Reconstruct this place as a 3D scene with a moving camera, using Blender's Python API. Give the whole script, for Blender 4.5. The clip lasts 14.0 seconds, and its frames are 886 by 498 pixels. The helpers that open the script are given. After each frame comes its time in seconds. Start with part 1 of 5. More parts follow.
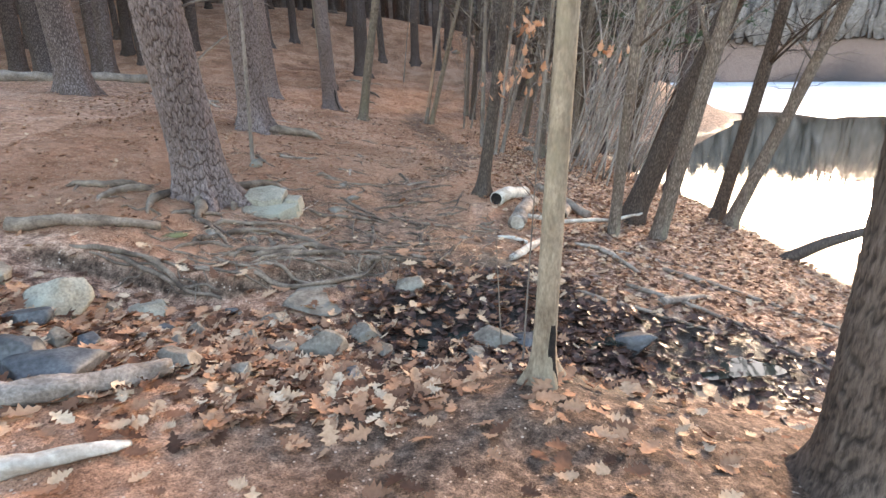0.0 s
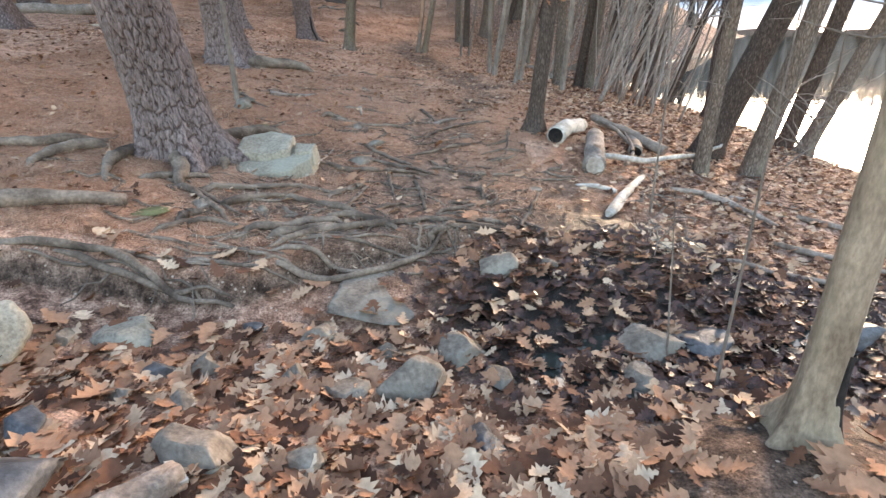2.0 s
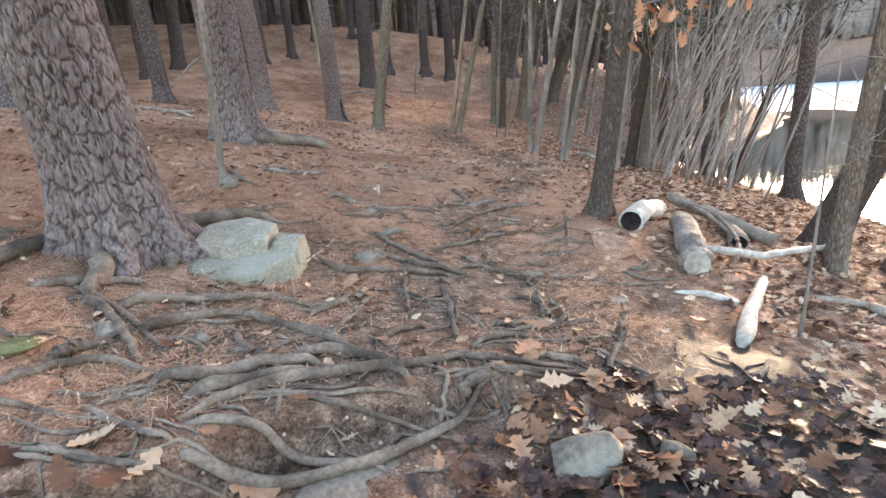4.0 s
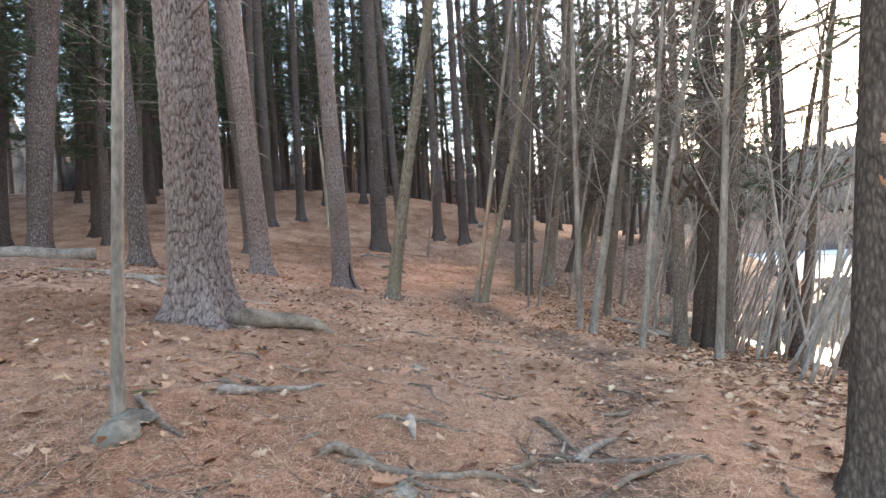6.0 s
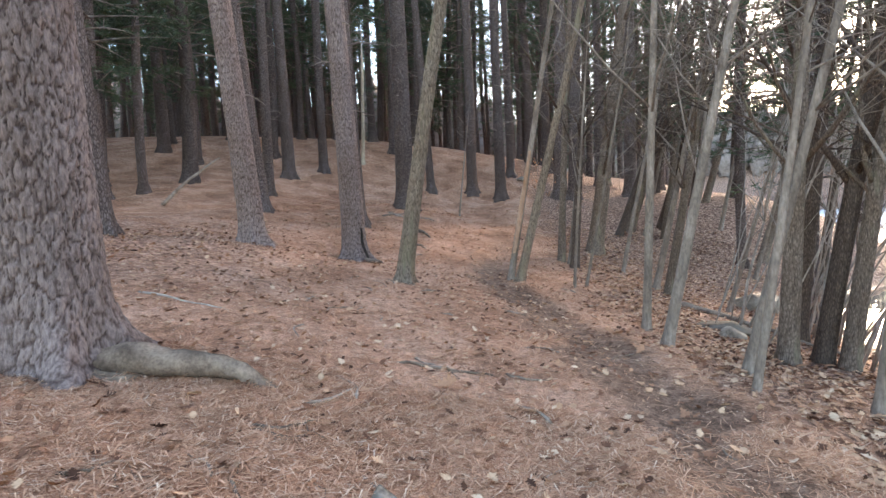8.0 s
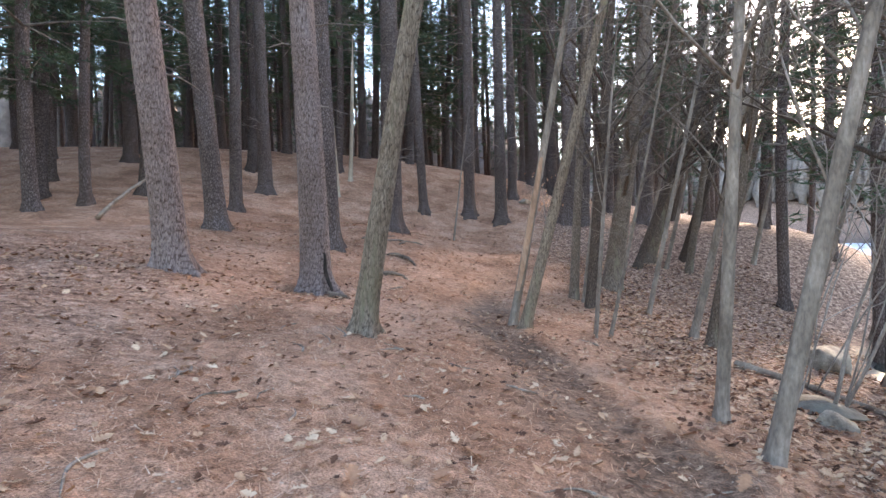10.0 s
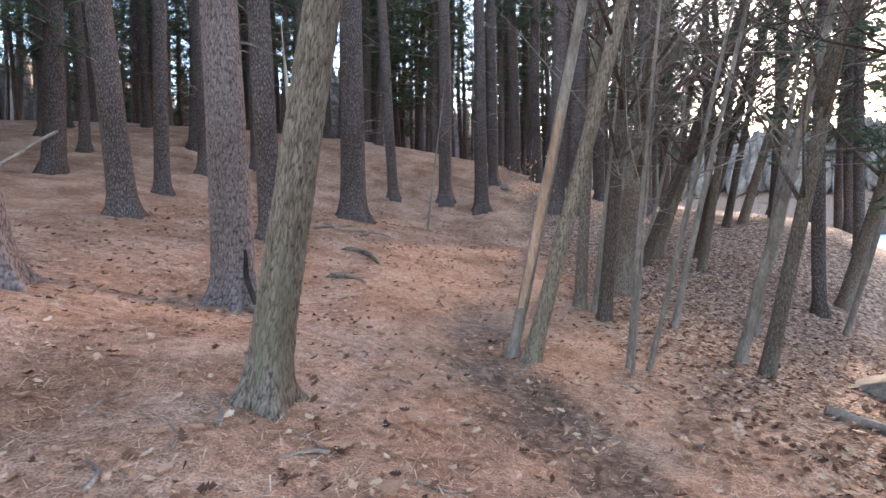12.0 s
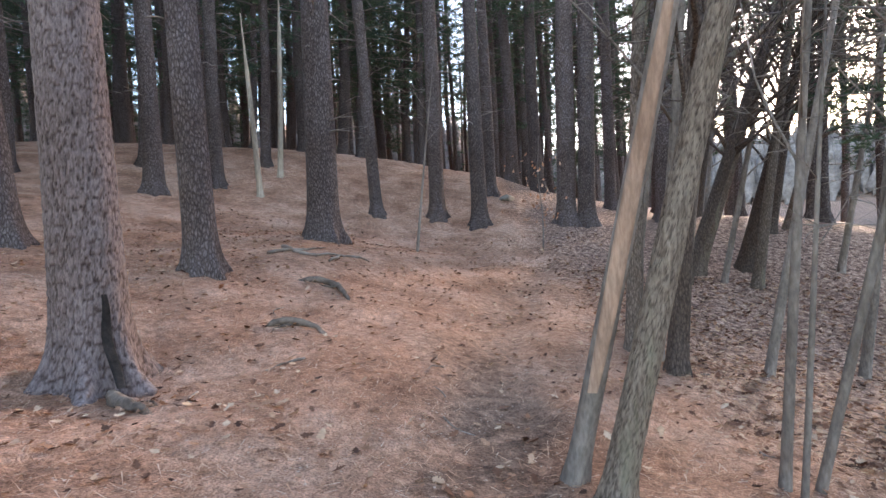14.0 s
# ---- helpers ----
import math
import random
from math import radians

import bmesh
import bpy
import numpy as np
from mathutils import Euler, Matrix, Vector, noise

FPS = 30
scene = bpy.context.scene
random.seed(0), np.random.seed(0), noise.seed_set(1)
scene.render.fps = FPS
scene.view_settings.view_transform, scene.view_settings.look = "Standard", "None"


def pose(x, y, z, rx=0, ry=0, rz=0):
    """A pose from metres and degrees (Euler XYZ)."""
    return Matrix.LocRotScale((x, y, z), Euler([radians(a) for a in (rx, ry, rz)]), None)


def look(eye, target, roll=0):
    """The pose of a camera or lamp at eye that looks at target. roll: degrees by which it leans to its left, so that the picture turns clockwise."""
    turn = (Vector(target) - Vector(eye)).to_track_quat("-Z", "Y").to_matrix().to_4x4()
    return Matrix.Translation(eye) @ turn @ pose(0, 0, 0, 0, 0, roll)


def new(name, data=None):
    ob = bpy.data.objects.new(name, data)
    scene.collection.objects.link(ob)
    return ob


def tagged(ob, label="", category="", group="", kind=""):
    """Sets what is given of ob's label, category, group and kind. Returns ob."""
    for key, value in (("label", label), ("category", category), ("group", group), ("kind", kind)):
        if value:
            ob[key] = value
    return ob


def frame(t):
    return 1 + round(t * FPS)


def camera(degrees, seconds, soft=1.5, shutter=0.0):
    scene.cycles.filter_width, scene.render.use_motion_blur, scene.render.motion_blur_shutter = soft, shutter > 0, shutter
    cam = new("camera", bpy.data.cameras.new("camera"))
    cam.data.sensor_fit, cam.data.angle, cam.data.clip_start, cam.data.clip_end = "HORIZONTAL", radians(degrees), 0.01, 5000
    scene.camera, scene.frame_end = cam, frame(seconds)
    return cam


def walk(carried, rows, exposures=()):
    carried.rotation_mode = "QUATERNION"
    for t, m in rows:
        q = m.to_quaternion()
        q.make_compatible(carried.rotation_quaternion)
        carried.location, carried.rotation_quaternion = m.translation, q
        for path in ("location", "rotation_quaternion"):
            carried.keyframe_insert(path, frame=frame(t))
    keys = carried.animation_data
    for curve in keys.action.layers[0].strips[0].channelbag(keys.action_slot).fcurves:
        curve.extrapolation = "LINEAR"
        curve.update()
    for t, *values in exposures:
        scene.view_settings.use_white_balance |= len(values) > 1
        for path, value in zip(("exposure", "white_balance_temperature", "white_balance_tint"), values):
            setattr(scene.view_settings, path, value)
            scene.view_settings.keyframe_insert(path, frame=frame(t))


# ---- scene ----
cam = camera(78.9, 14.0)
METRES, EYE, TILT, LEAN, TURN = 15.0, 1.731, -18.2, 1.0, 0.0
ROWS = [
    (0.0, 0.0, 0.0, 0.0, 0.0, 0.0, 0.0),
    (0.5, -0.0126, 0.0303, 0.0038, -5.0, -4.28, 0.74),
    (1.0, -0.0318, 0.0599, 0.0118, 3.81, -6.64, 6.12),
    (1.5, -0.0481, 0.078, 0.0132, 3.48, -7.18, 3.41),
    (2.0, -0.0538, 0.1006, 0.0126, -2.85, -6.49, 2.97),
    (4.5, -0.0504, 0.2249, 0.0315, 3.87, 5.23, 2.18),
    (5.0, -0.0624, 0.2543, 0.0423, 7.63, 9.23, 1.09),
    (5.5, -0.0703, 0.2978, 0.0458, 3.27, 16.34, 3.2),
    (6.0, -0.0807, 0.3416, 0.0738, 0.85, 19.28, 2.11),
    (6.5, -0.0792, 0.3711, 0.0939, -0.09, 13.27, 0.73),
    (7.0, -0.0728, 0.4013, 0.1075, -1.2, 8.7, 4.66),
    (7.5, -0.0726, 0.4332, 0.1247, -1.82, 12.54, 2.15),
    (8.0, -0.0683, 0.4692, 0.1391, 4.45, 13.95, -0.01),
    (10.5, -0.0648, 0.651, 0.1969, 3.05, 16.75, -1.85),
    (11.0, -0.0658, 0.6869, 0.2091, -0.17, 16.57, -1.83),
    (11.5, -0.0678, 0.7279, 0.2233, 0.07, 14.85, -2.27),
    (12.0, -0.0738, 0.7686, 0.2368, 1.14, 15.38, -0.84),
    (12.5, -0.0759, 0.81, 0.2477, 1.52, 15.37, 0.18),
    (13.0, -0.0804, 0.8491, 0.2612, 2.14, 14.96, 0.9),
    (13.5, -0.0794, 0.8867, 0.2724, 1.36, 15.82, 1.62),
    (14.0, -0.0785, 0.925, 0.2859, 0.99, 17.4, 1.37),
]
walk(cam, [(t, pose(0, 0, EYE, TILT, LEAN, TURN) @ pose(METRES * x, METRES * y, METRES * z, 90 + pitch, roll, yaw)) for t, x, y, z, yaw, pitch, roll in ROWS],
     [(0.0, 3.32, 7550, 18), (2.2, 3.3, 7550, 18), (4.5, 3.5, 7550, 18), (7.0, 3.5, 7500, 18), (10.5, 3.52, 6850, 19), (14.0, 3.5, 6800, 19)])

# ---- world, sun ----
SUN_AZ, SUN_EL = 39.5, 10.0         # degrees clockwise from +y, above the horizon
world = bpy.data.worlds.new("sky_world")
scene.world = world
world.use_nodes = True
wt = world.node_tree
sky = wt.nodes.new("ShaderNodeTexSky")
sky.sky_type = "NISHITA"
sky.sun_disc = False
sky.sun_elevation = radians(SUN_EL)
sky.sun_rotation = radians(SUN_AZ)
sky.air_density, sky.dust_density, sky.ozone_density = 1.0, 0.9, 1.8
wt.links.new(sky.outputs[0], wt.nodes["Background"].inputs[0])
wt.nodes["Background"].inputs[1].default_value = 0.15
sun_data = bpy.data.lights.new("sun", "SUN")
sun_data.energy, sun_data.angle, sun_data.color = 1.5, radians(10), (1.0, 0.82, 0.62)
sun = new("sun", sun_data)
sd = Vector((math.sin(radians(SUN_AZ)) * math.cos(radians(SUN_EL)), math.cos(radians(SUN_AZ)) * math.cos(radians(SUN_EL)), math.sin(radians(SUN_EL))))
sun.matrix_world = look(sd * 50, (0, 0, 0))

# ---- materials ----
def nodes_of(name):
    m = bpy.data.materials.new(name)
    m.use_nodes = True
    return m, m.node_tree, m.node_tree.nodes["Principled BSDF"]


def link(nt, a, b):
    nt.links.new(a, b)


def coords(nt, stretch):
    tc = nt.nodes.new("ShaderNodeTexCoord")
    mp = nt.nodes.new("ShaderNodeMapping")
    mp.inputs["Scale"].default_value = stretch
    link(nt, tc.outputs["Object"], mp.inputs["Vector"])
    return mp.outputs["Vector"]


def noise_tex(nt, vec, scale, detail=4.0, rough=0.6):
    n = nt.nodes.new("ShaderNodeTexNoise")
    n.inputs["Scale"].default_value, n.inputs["Detail"].default_value, n.inputs["Roughness"].default_value = scale, detail, rough
    link(nt, vec, n.inputs["Vector"])
    return n.outputs["Fac"]


def ramp(nt, fac, stops):
    r = nt.nodes.new("ShaderNodeValToRGB")
    while len(r.color_ramp.elements) < len(stops):
        r.color_ramp.elements.new(0.5)
    for e, (p, c) in zip(r.color_ramp.elements, stops):
        e.position, e.color = p, (*c, 1.0)
    link(nt, fac, r.inputs["Fac"])
    return r.outputs["Color"]


def mix(nt, fac, a, b, mode="MIX"):
    m = nt.nodes.new("ShaderNodeMix")
    m.data_type, m.blend_type = "RGBA", mode
    for sock, v in ((m.inputs[0], fac), (m.inputs[6], a), (m.inputs[7], b)):
        if isinstance(v, (int, float)):
            sock.default_value = v
        elif isinstance(v, tuple):
            sock.default_value = (*v, 1.0)
        else:
            link(nt, v, sock)
    return m.outputs[2]


def bump(nt, bsdf, height, strength, dist, under=None):
    b = nt.nodes.new("ShaderNodeBump")
    b.inputs["Strength"].default_value, b.inputs["Distance"].default_value = strength, dist
    link(nt, height, b.inputs["Height"])
    if under is not None:
        link(nt, under, b.inputs["Normal"])
    link(nt, b.outputs["Normal"], bsdf.inputs["Normal"])
    return b.outputs["Normal"]


def plain(name, lo, hi, scale=6.0, fine=60.0, rough=0.9, relief=0.006, stretch=(1, 1, 1), per_object=0.12, third=None):
    """Two-scale noisy surface; each object differs a little in tone."""
    m, nt, bs = nodes_of(name)
    v = coords(nt, stretch)
    big, small = noise_tex(nt, v, scale, 5.0), noise_tex(nt, v, fine, 4.0)
    mid = tuple((a + b) / 2 for a, b in zip(lo, hi))
    c = ramp(nt, big, [(0.36, lo), (0.5, mid), (0.64, hi)])
    c2 = ramp(nt, small, [(0.36, (0.66, 0.65, 0.64)), (0.64, (1.2, 1.2, 1.2))])
    c = mix(nt, 0.8, c, c2, "MULTIPLY")
    if third:
        patch = ramp(nt, noise_tex(nt, v, scale * 0.6, 3.0), [(0.48, (0, 0, 0)), (0.68, (0.8, 0.8, 0.8))])
        c = mix(nt, patch, c, third)
    oi = nt.nodes.new("ShaderNodeObjectInfo")
    tone = ramp(nt, oi.outputs["Random"], [(0.0, (1 - per_object,) * 3), (1.0, (1 + per_object,) * 3)])
    c = mix(nt, 1.0, c, tone, "MULTIPLY")
    link(nt, c, bs.inputs["Base Color"])
    bs.inputs["Roughness"].default_value = rough
    bs.inputs["Specular IOR Level"].default_value = 0.25
    n1 = bump(nt, bs, small, 0.6, relief)
    bump(nt, bs, big, 0.5, relief * 3, n1)
    return m


def bark(name, plate, furrow, cell, stretch, depth=0.012, moss=None, modelled=False):
    """Plated bark: long cells with dark furrows between them and weathered plate faces."""
    m, nt, bs = nodes_of(name)
    v = coords(nt, (1, 1, stretch))
    wob = nt.nodes.new("ShaderNodeTexNoise")
    wob.inputs["Scale"].default_value, wob.inputs["Detail"].default_value = 9.0, 3.0
    link(nt, v, wob.inputs["Vector"])
    add = nt.nodes.new("ShaderNodeMix")
    add.data_type = "VECTOR"
    add.inputs[0].default_value = 0.05
    link(nt, v, add.inputs[4]), link(nt, wob.outputs["Color"], add.inputs[5])
    vo = nt.nodes.new("ShaderNodeTexVoronoi")
    vo.feature = "DISTANCE_TO_EDGE"
    vo.inputs["Scale"].default_value = cell
    link(nt, add.outputs[1], vo.inputs["Vector"])
    edge = ramp(nt, vo.outputs["Distance"], [(0.0, (0, 0, 0)), (0.3, (1, 1, 1))])
    if modelled:
        pa = nt.nodes.new("ShaderNodeAttribute")
        pa.attribute_name = "plate"
        edge = ramp(nt, pa.outputs["Fac"], [(0.1, (0, 0, 0)), (0.9, (1, 1, 1))])
    fine = noise_tex(nt, v, 55.0, 5.0, 0.7)
    big = noise_tex(nt, coords(nt, (1, 1, 0.5)), 1.6, 3.0)
    c = mix(nt, edge, furrow, plate)
    c = mix(nt, 0.85, c, ramp(nt, fine, [(0.36, (0.45, 0.42, 0.41)), (0.64, (1.35, 1.35, 1.37))]), "MULTIPLY")
    c = mix(nt, 0.7, c, ramp(nt, big, [(0.35, (0.75, 0.68, 0.64)), (0.65, (1.15, 1.15, 1.18))]), "MULTIPLY")
    if moss:
        c = mix(nt, ramp(nt, noise_tex(nt, v, 5.0, 4.0), [(0.56, (0, 0, 0)), (0.68, (0.7, 0.7, 0.7))]), c, moss)
    oi = nt.nodes.new("ShaderNodeObjectInfo")
    c = mix(nt, 1.0, c, ramp(nt, oi.outputs["Random"], [(0.0, (0.82, 0.82, 0.82)), (1.0, (1.12, 1.1, 1.1))]), "MULTIPLY")
    link(nt, c, bs.inputs["Base Color"])
    bs.inputs["Roughness"].default_value = 0.95
    bs.inputs["Specular IOR Level"].default_value = 0.15
    n1 = bump(nt, bs, edge, 0.8, depth)
    bump(nt, bs, fine, 0.8, depth * 0.7, n1)
    return m


PINE = bark("pine_bark", (0.185, 0.147, 0.133), (0.07, 0.05, 0.042), 30.0, 0.4, 0.012)
PINE_PLATED = bark("plated_pine_bark", (0.205, 0.155, 0.136), (0.078, 0.05, 0.04), 26.0, 0.3, 0.007, None, True)
OAK_PLATED = bark("ridged_oak_bark", (0.235, 0.178, 0.128), (0.085, 0.06, 0.043), 26.0, 0.16, 0.005, (0.20, 0.172, 0.108), True)
DARK_PLATED = bark("ridged_dark_bark", (0.115, 0.084, 0.064), (0.035, 0.026, 0.02), 26.0, 0.16, 0.005, None, True)
OAK = bark("hardwood_bark", (0.225, 0.175, 0.135), (0.12, 0.09, 0.068), 48.0, 0.3, 0.004, (0.21, 0.185, 0.125))
DARKBARK = bark("dark_hardwood_bark", (0.135, 0.10, 0.078), (0.07, 0.052, 0.04), 48.0, 0.3, 0.004)
STEM = plain("pale_grey_stem", (0.19, 0.155, 0.13), (0.37, 0.31, 0.265), 5.0, 45.0, 0.85, 0.003, (1, 1, 0.35))
SMOOTH = plain("smooth_grey_bark", (0.135, 0.102, 0.08), (0.28, 0.22, 0.178), 5.0, 45.0, 0.85, 0.003, (1, 1, 0.35))
LICHEN_BARK = plain("pale_lichened_bark", (0.18, 0.125, 0.083), (0.33, 0.243, 0.168), 7.0, 60.0, 0.92, 0.005, (1, 1, 0.4), third=(0.215, 0.168, 0.108))
TWIG = plain("twig_wood", (0.12, 0.09, 0.075), (0.26, 0.205, 0.17), 6.0, 50.0, 0.9, 0.002)
SNAG = plain("bare_dead_wood", (0.24, 0.18, 0.13), (0.44, 0.35, 0.26), 4.0, 40.0, 0.85, 0.003, (1, 1, 0.15))
NEEDLE, nt_, bs_ = nodes_of("pine_needles")
v_ = coords(nt_, (1, 1, 1))
link(nt_, ramp(nt_, noise_tex(nt_, v_, 0.9, 3.0), [(0.35, (0.028, 0.045, 0.022)), (0.6, (0.06, 0.085, 0.035)), (0.75, (0.13, 0.11, 0.04))]), bs_.inputs["Base Color"])
bs_.inputs["Roughness"].default_value = 0.7

# ---- the lie of the land ----
LAKE = -1.10
HILLS = [-0.076, -0.037, 0.044, 0.077, 0.24, 0.127, 0.235, -0.348, -0.153, -0.101, 0.089, 0.026, 0.019, -0.081, -0.243, -0.452,
         0.011, -0.124, 0.008, 0.071, -0.04, 0.264, 0.151, -0.478, 0.212, -0.133, -0.073, 0.149, -0.207, -0.049, -0.232, -0.26,
         0.157, -0.004, -0.046, 0.028, -0.03, 0.043, -0.091, 0.63]
HILL_AT = [(hx, hy) for hx in (-8.5, -5, -2, 1, 4.5) for hy in (-1, 3, 7, 11, 15, 19, 23, 28)]


MOUNDS = [(-2.14, 14.9, 0.13, 0.9), (-3.69, 18.1, -0.29, 0.9), (-2.71, 7.62, 0.09, 0.45), (0.6, 3.0, 0.08, 0.45), (-3.5, 24.4, 0.33, 1.5), (0.53, 7.55, 0.14, 0.6), (-0.5, 16.8, 0.06, 0.6), (9.0, 26.5, 1.0, 2.6), (11.5, 31.0, 1.8, 4.0), (12.0, 46.0, 3.5, 8.0)]


def soft(u, w):
    return w * np.logaddexp(0, u / w)


def sfall(d, a, b):
    t = np.clip((b - d) / (b - a), 0, 1)
    return t * t * (3 - 2 * t)


def brook(x, y):
    return np.exp(-((y - (3.55 - 0.06 * x - 0.05 * np.minimum(x, 0))) / 0.62) ** 2)


def land(x, y):
    """Height of the ground: a bank that climbs to the left, falls to the lake on the right and rises to a ridge ahead."""
    x, y = np.asarray(x, float), np.asarray(y, float)
    left = 11.5 * (1 - np.exp(-soft(-x - 0.6, 0.5) / 10))
    rise = soft(y - 20, 1.5) - soft(y - 35, 1.5)
    z = 0.05 + 0.19 * left - 0.24 * soft(x - 0.9, 0.6) + rise * (0.10 + 0.20 / (1 + np.exp(np.clip(-(2.5 - x) / 2.5, -50, 50))))
    for hx, hy, h, hr in MOUNDS:
        z = z + h * np.exp(-((x - hx) ** 2 + (y - hy) ** 2) / (2 * hr * hr))
    for (hx, hy), h in zip(HILL_AT, HILLS):
        z = z + h * np.exp(-((x - hx) ** 2 + (y - hy) ** 2) / 20.48)
    z = z - 0.199 * brook(x, y) / (1 + np.exp(np.clip((-3.6 - x) / 0.5, -50, 50)))
    lip = np.interp(x, [-3.6, -1.9, -1.4, -0.5], [4.3, 4.28, 4.62, 5.02])
    z = z + 0.09 * np.tanh((y - lip) / 0.05) * np.exp(-np.abs(y - lip) / 0.4) * sfall(np.abs(x + 2.0), 1.3, 1.8)
    z = np.maximum(z, -1.6)
    r = np.hypot(x, y)
    far = np.clip((r - 118) / 40, 0, 1) * (x > 8)
    return z + far * far * (3 - 2 * far) * 15


def vnoise(x, y, seed):
    """Smooth value noise on a unit lattice, in -1..1."""
    i, j = np.floor(x).astype(np.int64), np.floor(y).astype(np.int64)
    fx, fy = x - i, y - j
    fx, fy = fx * fx * (3 - 2 * fx), fy * fy * (3 - 2 * fy)

    def h(a, b):
        n = (a * 374761393 + b * 668265263 + seed * 2147483) & 0x7FFFFFFF
        n = ((n ^ (n >> 13)) * 1274126177) & 0x7FFFFFFF
        return ((n ^ (n >> 16)) & 0xFFFF) / 32767.5 - 1
    return (h(i, j) * (1 - fx) + h(i + 1, j) * fx) * (1 - fy) + (h(i, j + 1) * (1 - fx) + h(i + 1, j + 1) * fx) * fy


TRAIL = [(-0.9, 3.8), (-0.7, 6.5), (-0.5, 8.0), (0.25, 9.6), (0.3, 11.0), (0.1, 13.2), (-0.3, 15.2), (-0.95, 17.5), (-0.85, 20.0), (-0.2, 23.0), (0.8, 26.0), (1.2, 30.0), (2.5, 36.0)]


def trail_near(x, y):
    ty = np.array([p[1] for p in TRAIL]); tx = np.array([p[0] for p in TRAIL])
    return np.abs(x - np.interp(y, ty, tx))


def relief(x, y):
    """Small bumps of the forest floor; the trail lies a little lower."""
    d = trail_near(x, y)
    worn = sfall(d, 0.15, 0.5) * (y > 3.8)
    z = 0.05 * vnoise(x * 0.9, y * 0.9, 1) + 0.022 * vnoise(x * 2.7, y * 2.7, 2) + 0.010 * vnoise(x * 8, y * 8, 3) + 0.006 * vnoise(x * 21, y * 21, 4)
    calm = 1 - 0.3 * sfall(np.hypot((x - 0.9) / 2.2, (y - 3.95) / 0.8), 0.6, 1.1)
    return z * (1 - 0.4 * worn) * calm - 0.05 * worn * (y > 8)


def ground_z(x, y):
    return float(land(x, y) + relief(np.asarray(float(x)), np.asarray(float(y))))


def steps(parts):
    out = []
    for a, b, d in parts:
        out += list(np.arange(a, b - d * 0.5, d))
    return np.array(out + [parts[-1][1]])


def grid_mesh(name, xs, ys, zfun):
    X, Y = np.meshgrid(xs, ys)
    Z = zfun(X, Y)
    nx, ny = len(xs), len(ys)
    me = bpy.data.meshes.new(name)
    idx = np.arange(nx * ny).reshape(ny, nx)
    f = np.stack([idx[:-1, :-1], idx[:-1, 1:], idx[1:, 1:], idx[1:, :-1]], -1).reshape(-1, 4)
    me.from_pydata(np.stack([X, Y, Z], -1).reshape(-1, 3), [], f)
    me.shade_smooth()
    return me, X.ravel(), Y.ravel()


# forest floor: needles, leaf litter, trodden earth and wet mud, by where they lie; earth also paints the lip's shadow
GROUND, nt_, bs_ = nodes_of("forest_floor")
v_ = coords(nt_, (1, 1, 1))
att = nt_.nodes.new("ShaderNodeVertexColor")
att.layer_name = "cover"
sep = nt_.nodes.new("ShaderNodeSeparateColor")
link(nt_, att.outputs["Color"], sep.inputs[0])
big_, mid_, fine_ = noise_tex(nt_, v_, 1.1, 5.0), noise_tex(nt_, v_, 11.0, 6.0, 0.75), noise_tex(nt_, v_, 75.0, 5.0, 0.75)
c_ = ramp(nt_, big_, [(0.36, (0.28, 0.135, 0.078)), (0.5, (0.42, 0.222, 0.138)), (0.64, (0.52, 0.305, 0.205))])
leafy = ramp(nt_, mid_, [(0.38, (0.11, 0.058, 0.04)), (0.5, (0.28, 0.162, 0.115)), (0.62, (0.46, 0.30, 0.215))])
earth_and_lip_shade = ramp(nt_, mid_, [(0.36, (0.06, 0.036, 0.024)), (0.64, (0.20, 0.13, 0.092))])
c_ = mix(nt_, sep.outputs[2], c_, leafy)
c_ = mix(nt_, sep.outputs[0], c_, earth_and_lip_shade)
c_ = mix(nt_, 0.9, c_, ramp(nt_, mid_, [(0.36, (0.55, 0.52, 0.5)), (0.64, (1.3, 1.3, 1.3))]), "MULTIPLY")
c_ = mix(nt_, 0.9, c_, ramp(nt_, fine_, [(0.36, (0.34, 0.31, 0.29)), (0.5, (1, 1, 1)), (0.62, (1.5, 1.47, 1.44))]), "MULTIPLY")
fleck = nt_.nodes.new("ShaderNodeTexVoronoi")
fleck.inputs["Scale"].default_value = 26.0
link(nt_, v_, fleck.inputs["Vector"])
pale = ramp(nt_, fleck.outputs["Distance"], [(0.16, (1, 1, 1)), (0.24, (0, 0, 0))])
few = ramp(nt_, noise_tex(nt_, v_, 9.0, 2.0), [(0.52, (0, 0, 0)), (0.58, (0.8, 0.8, 0.8))])
c_ = mix(nt_, mix(nt_, 1.0, pale, few, "MULTIPLY"), c_, (0.56, 0.42, 0.32))
c_ = mix(nt_, sep.outputs[1], c_, mix(nt_, mid_, (0.012, 0.01, 0.009), (0.05, 0.036, 0.028)))
link(nt_, c_, bs_.inputs["Base Color"])
rr = nt_.nodes.new("ShaderNodeMapRange")
rr.inputs[3].default_value, rr.inputs[4].default_value = 0.95, 0.5
link(nt_, sep.outputs[1], rr.inputs[0]), link(nt_, rr.outputs[0], bs_.inputs["Roughness"])
bs_.inputs["Specular IOR Level"].default_value = 0.2
n_ = bump(nt_, bs_, fine_, 0.8, 0.008)
bump(nt_, bs_, mid_, 0.7, 0.03, n_)

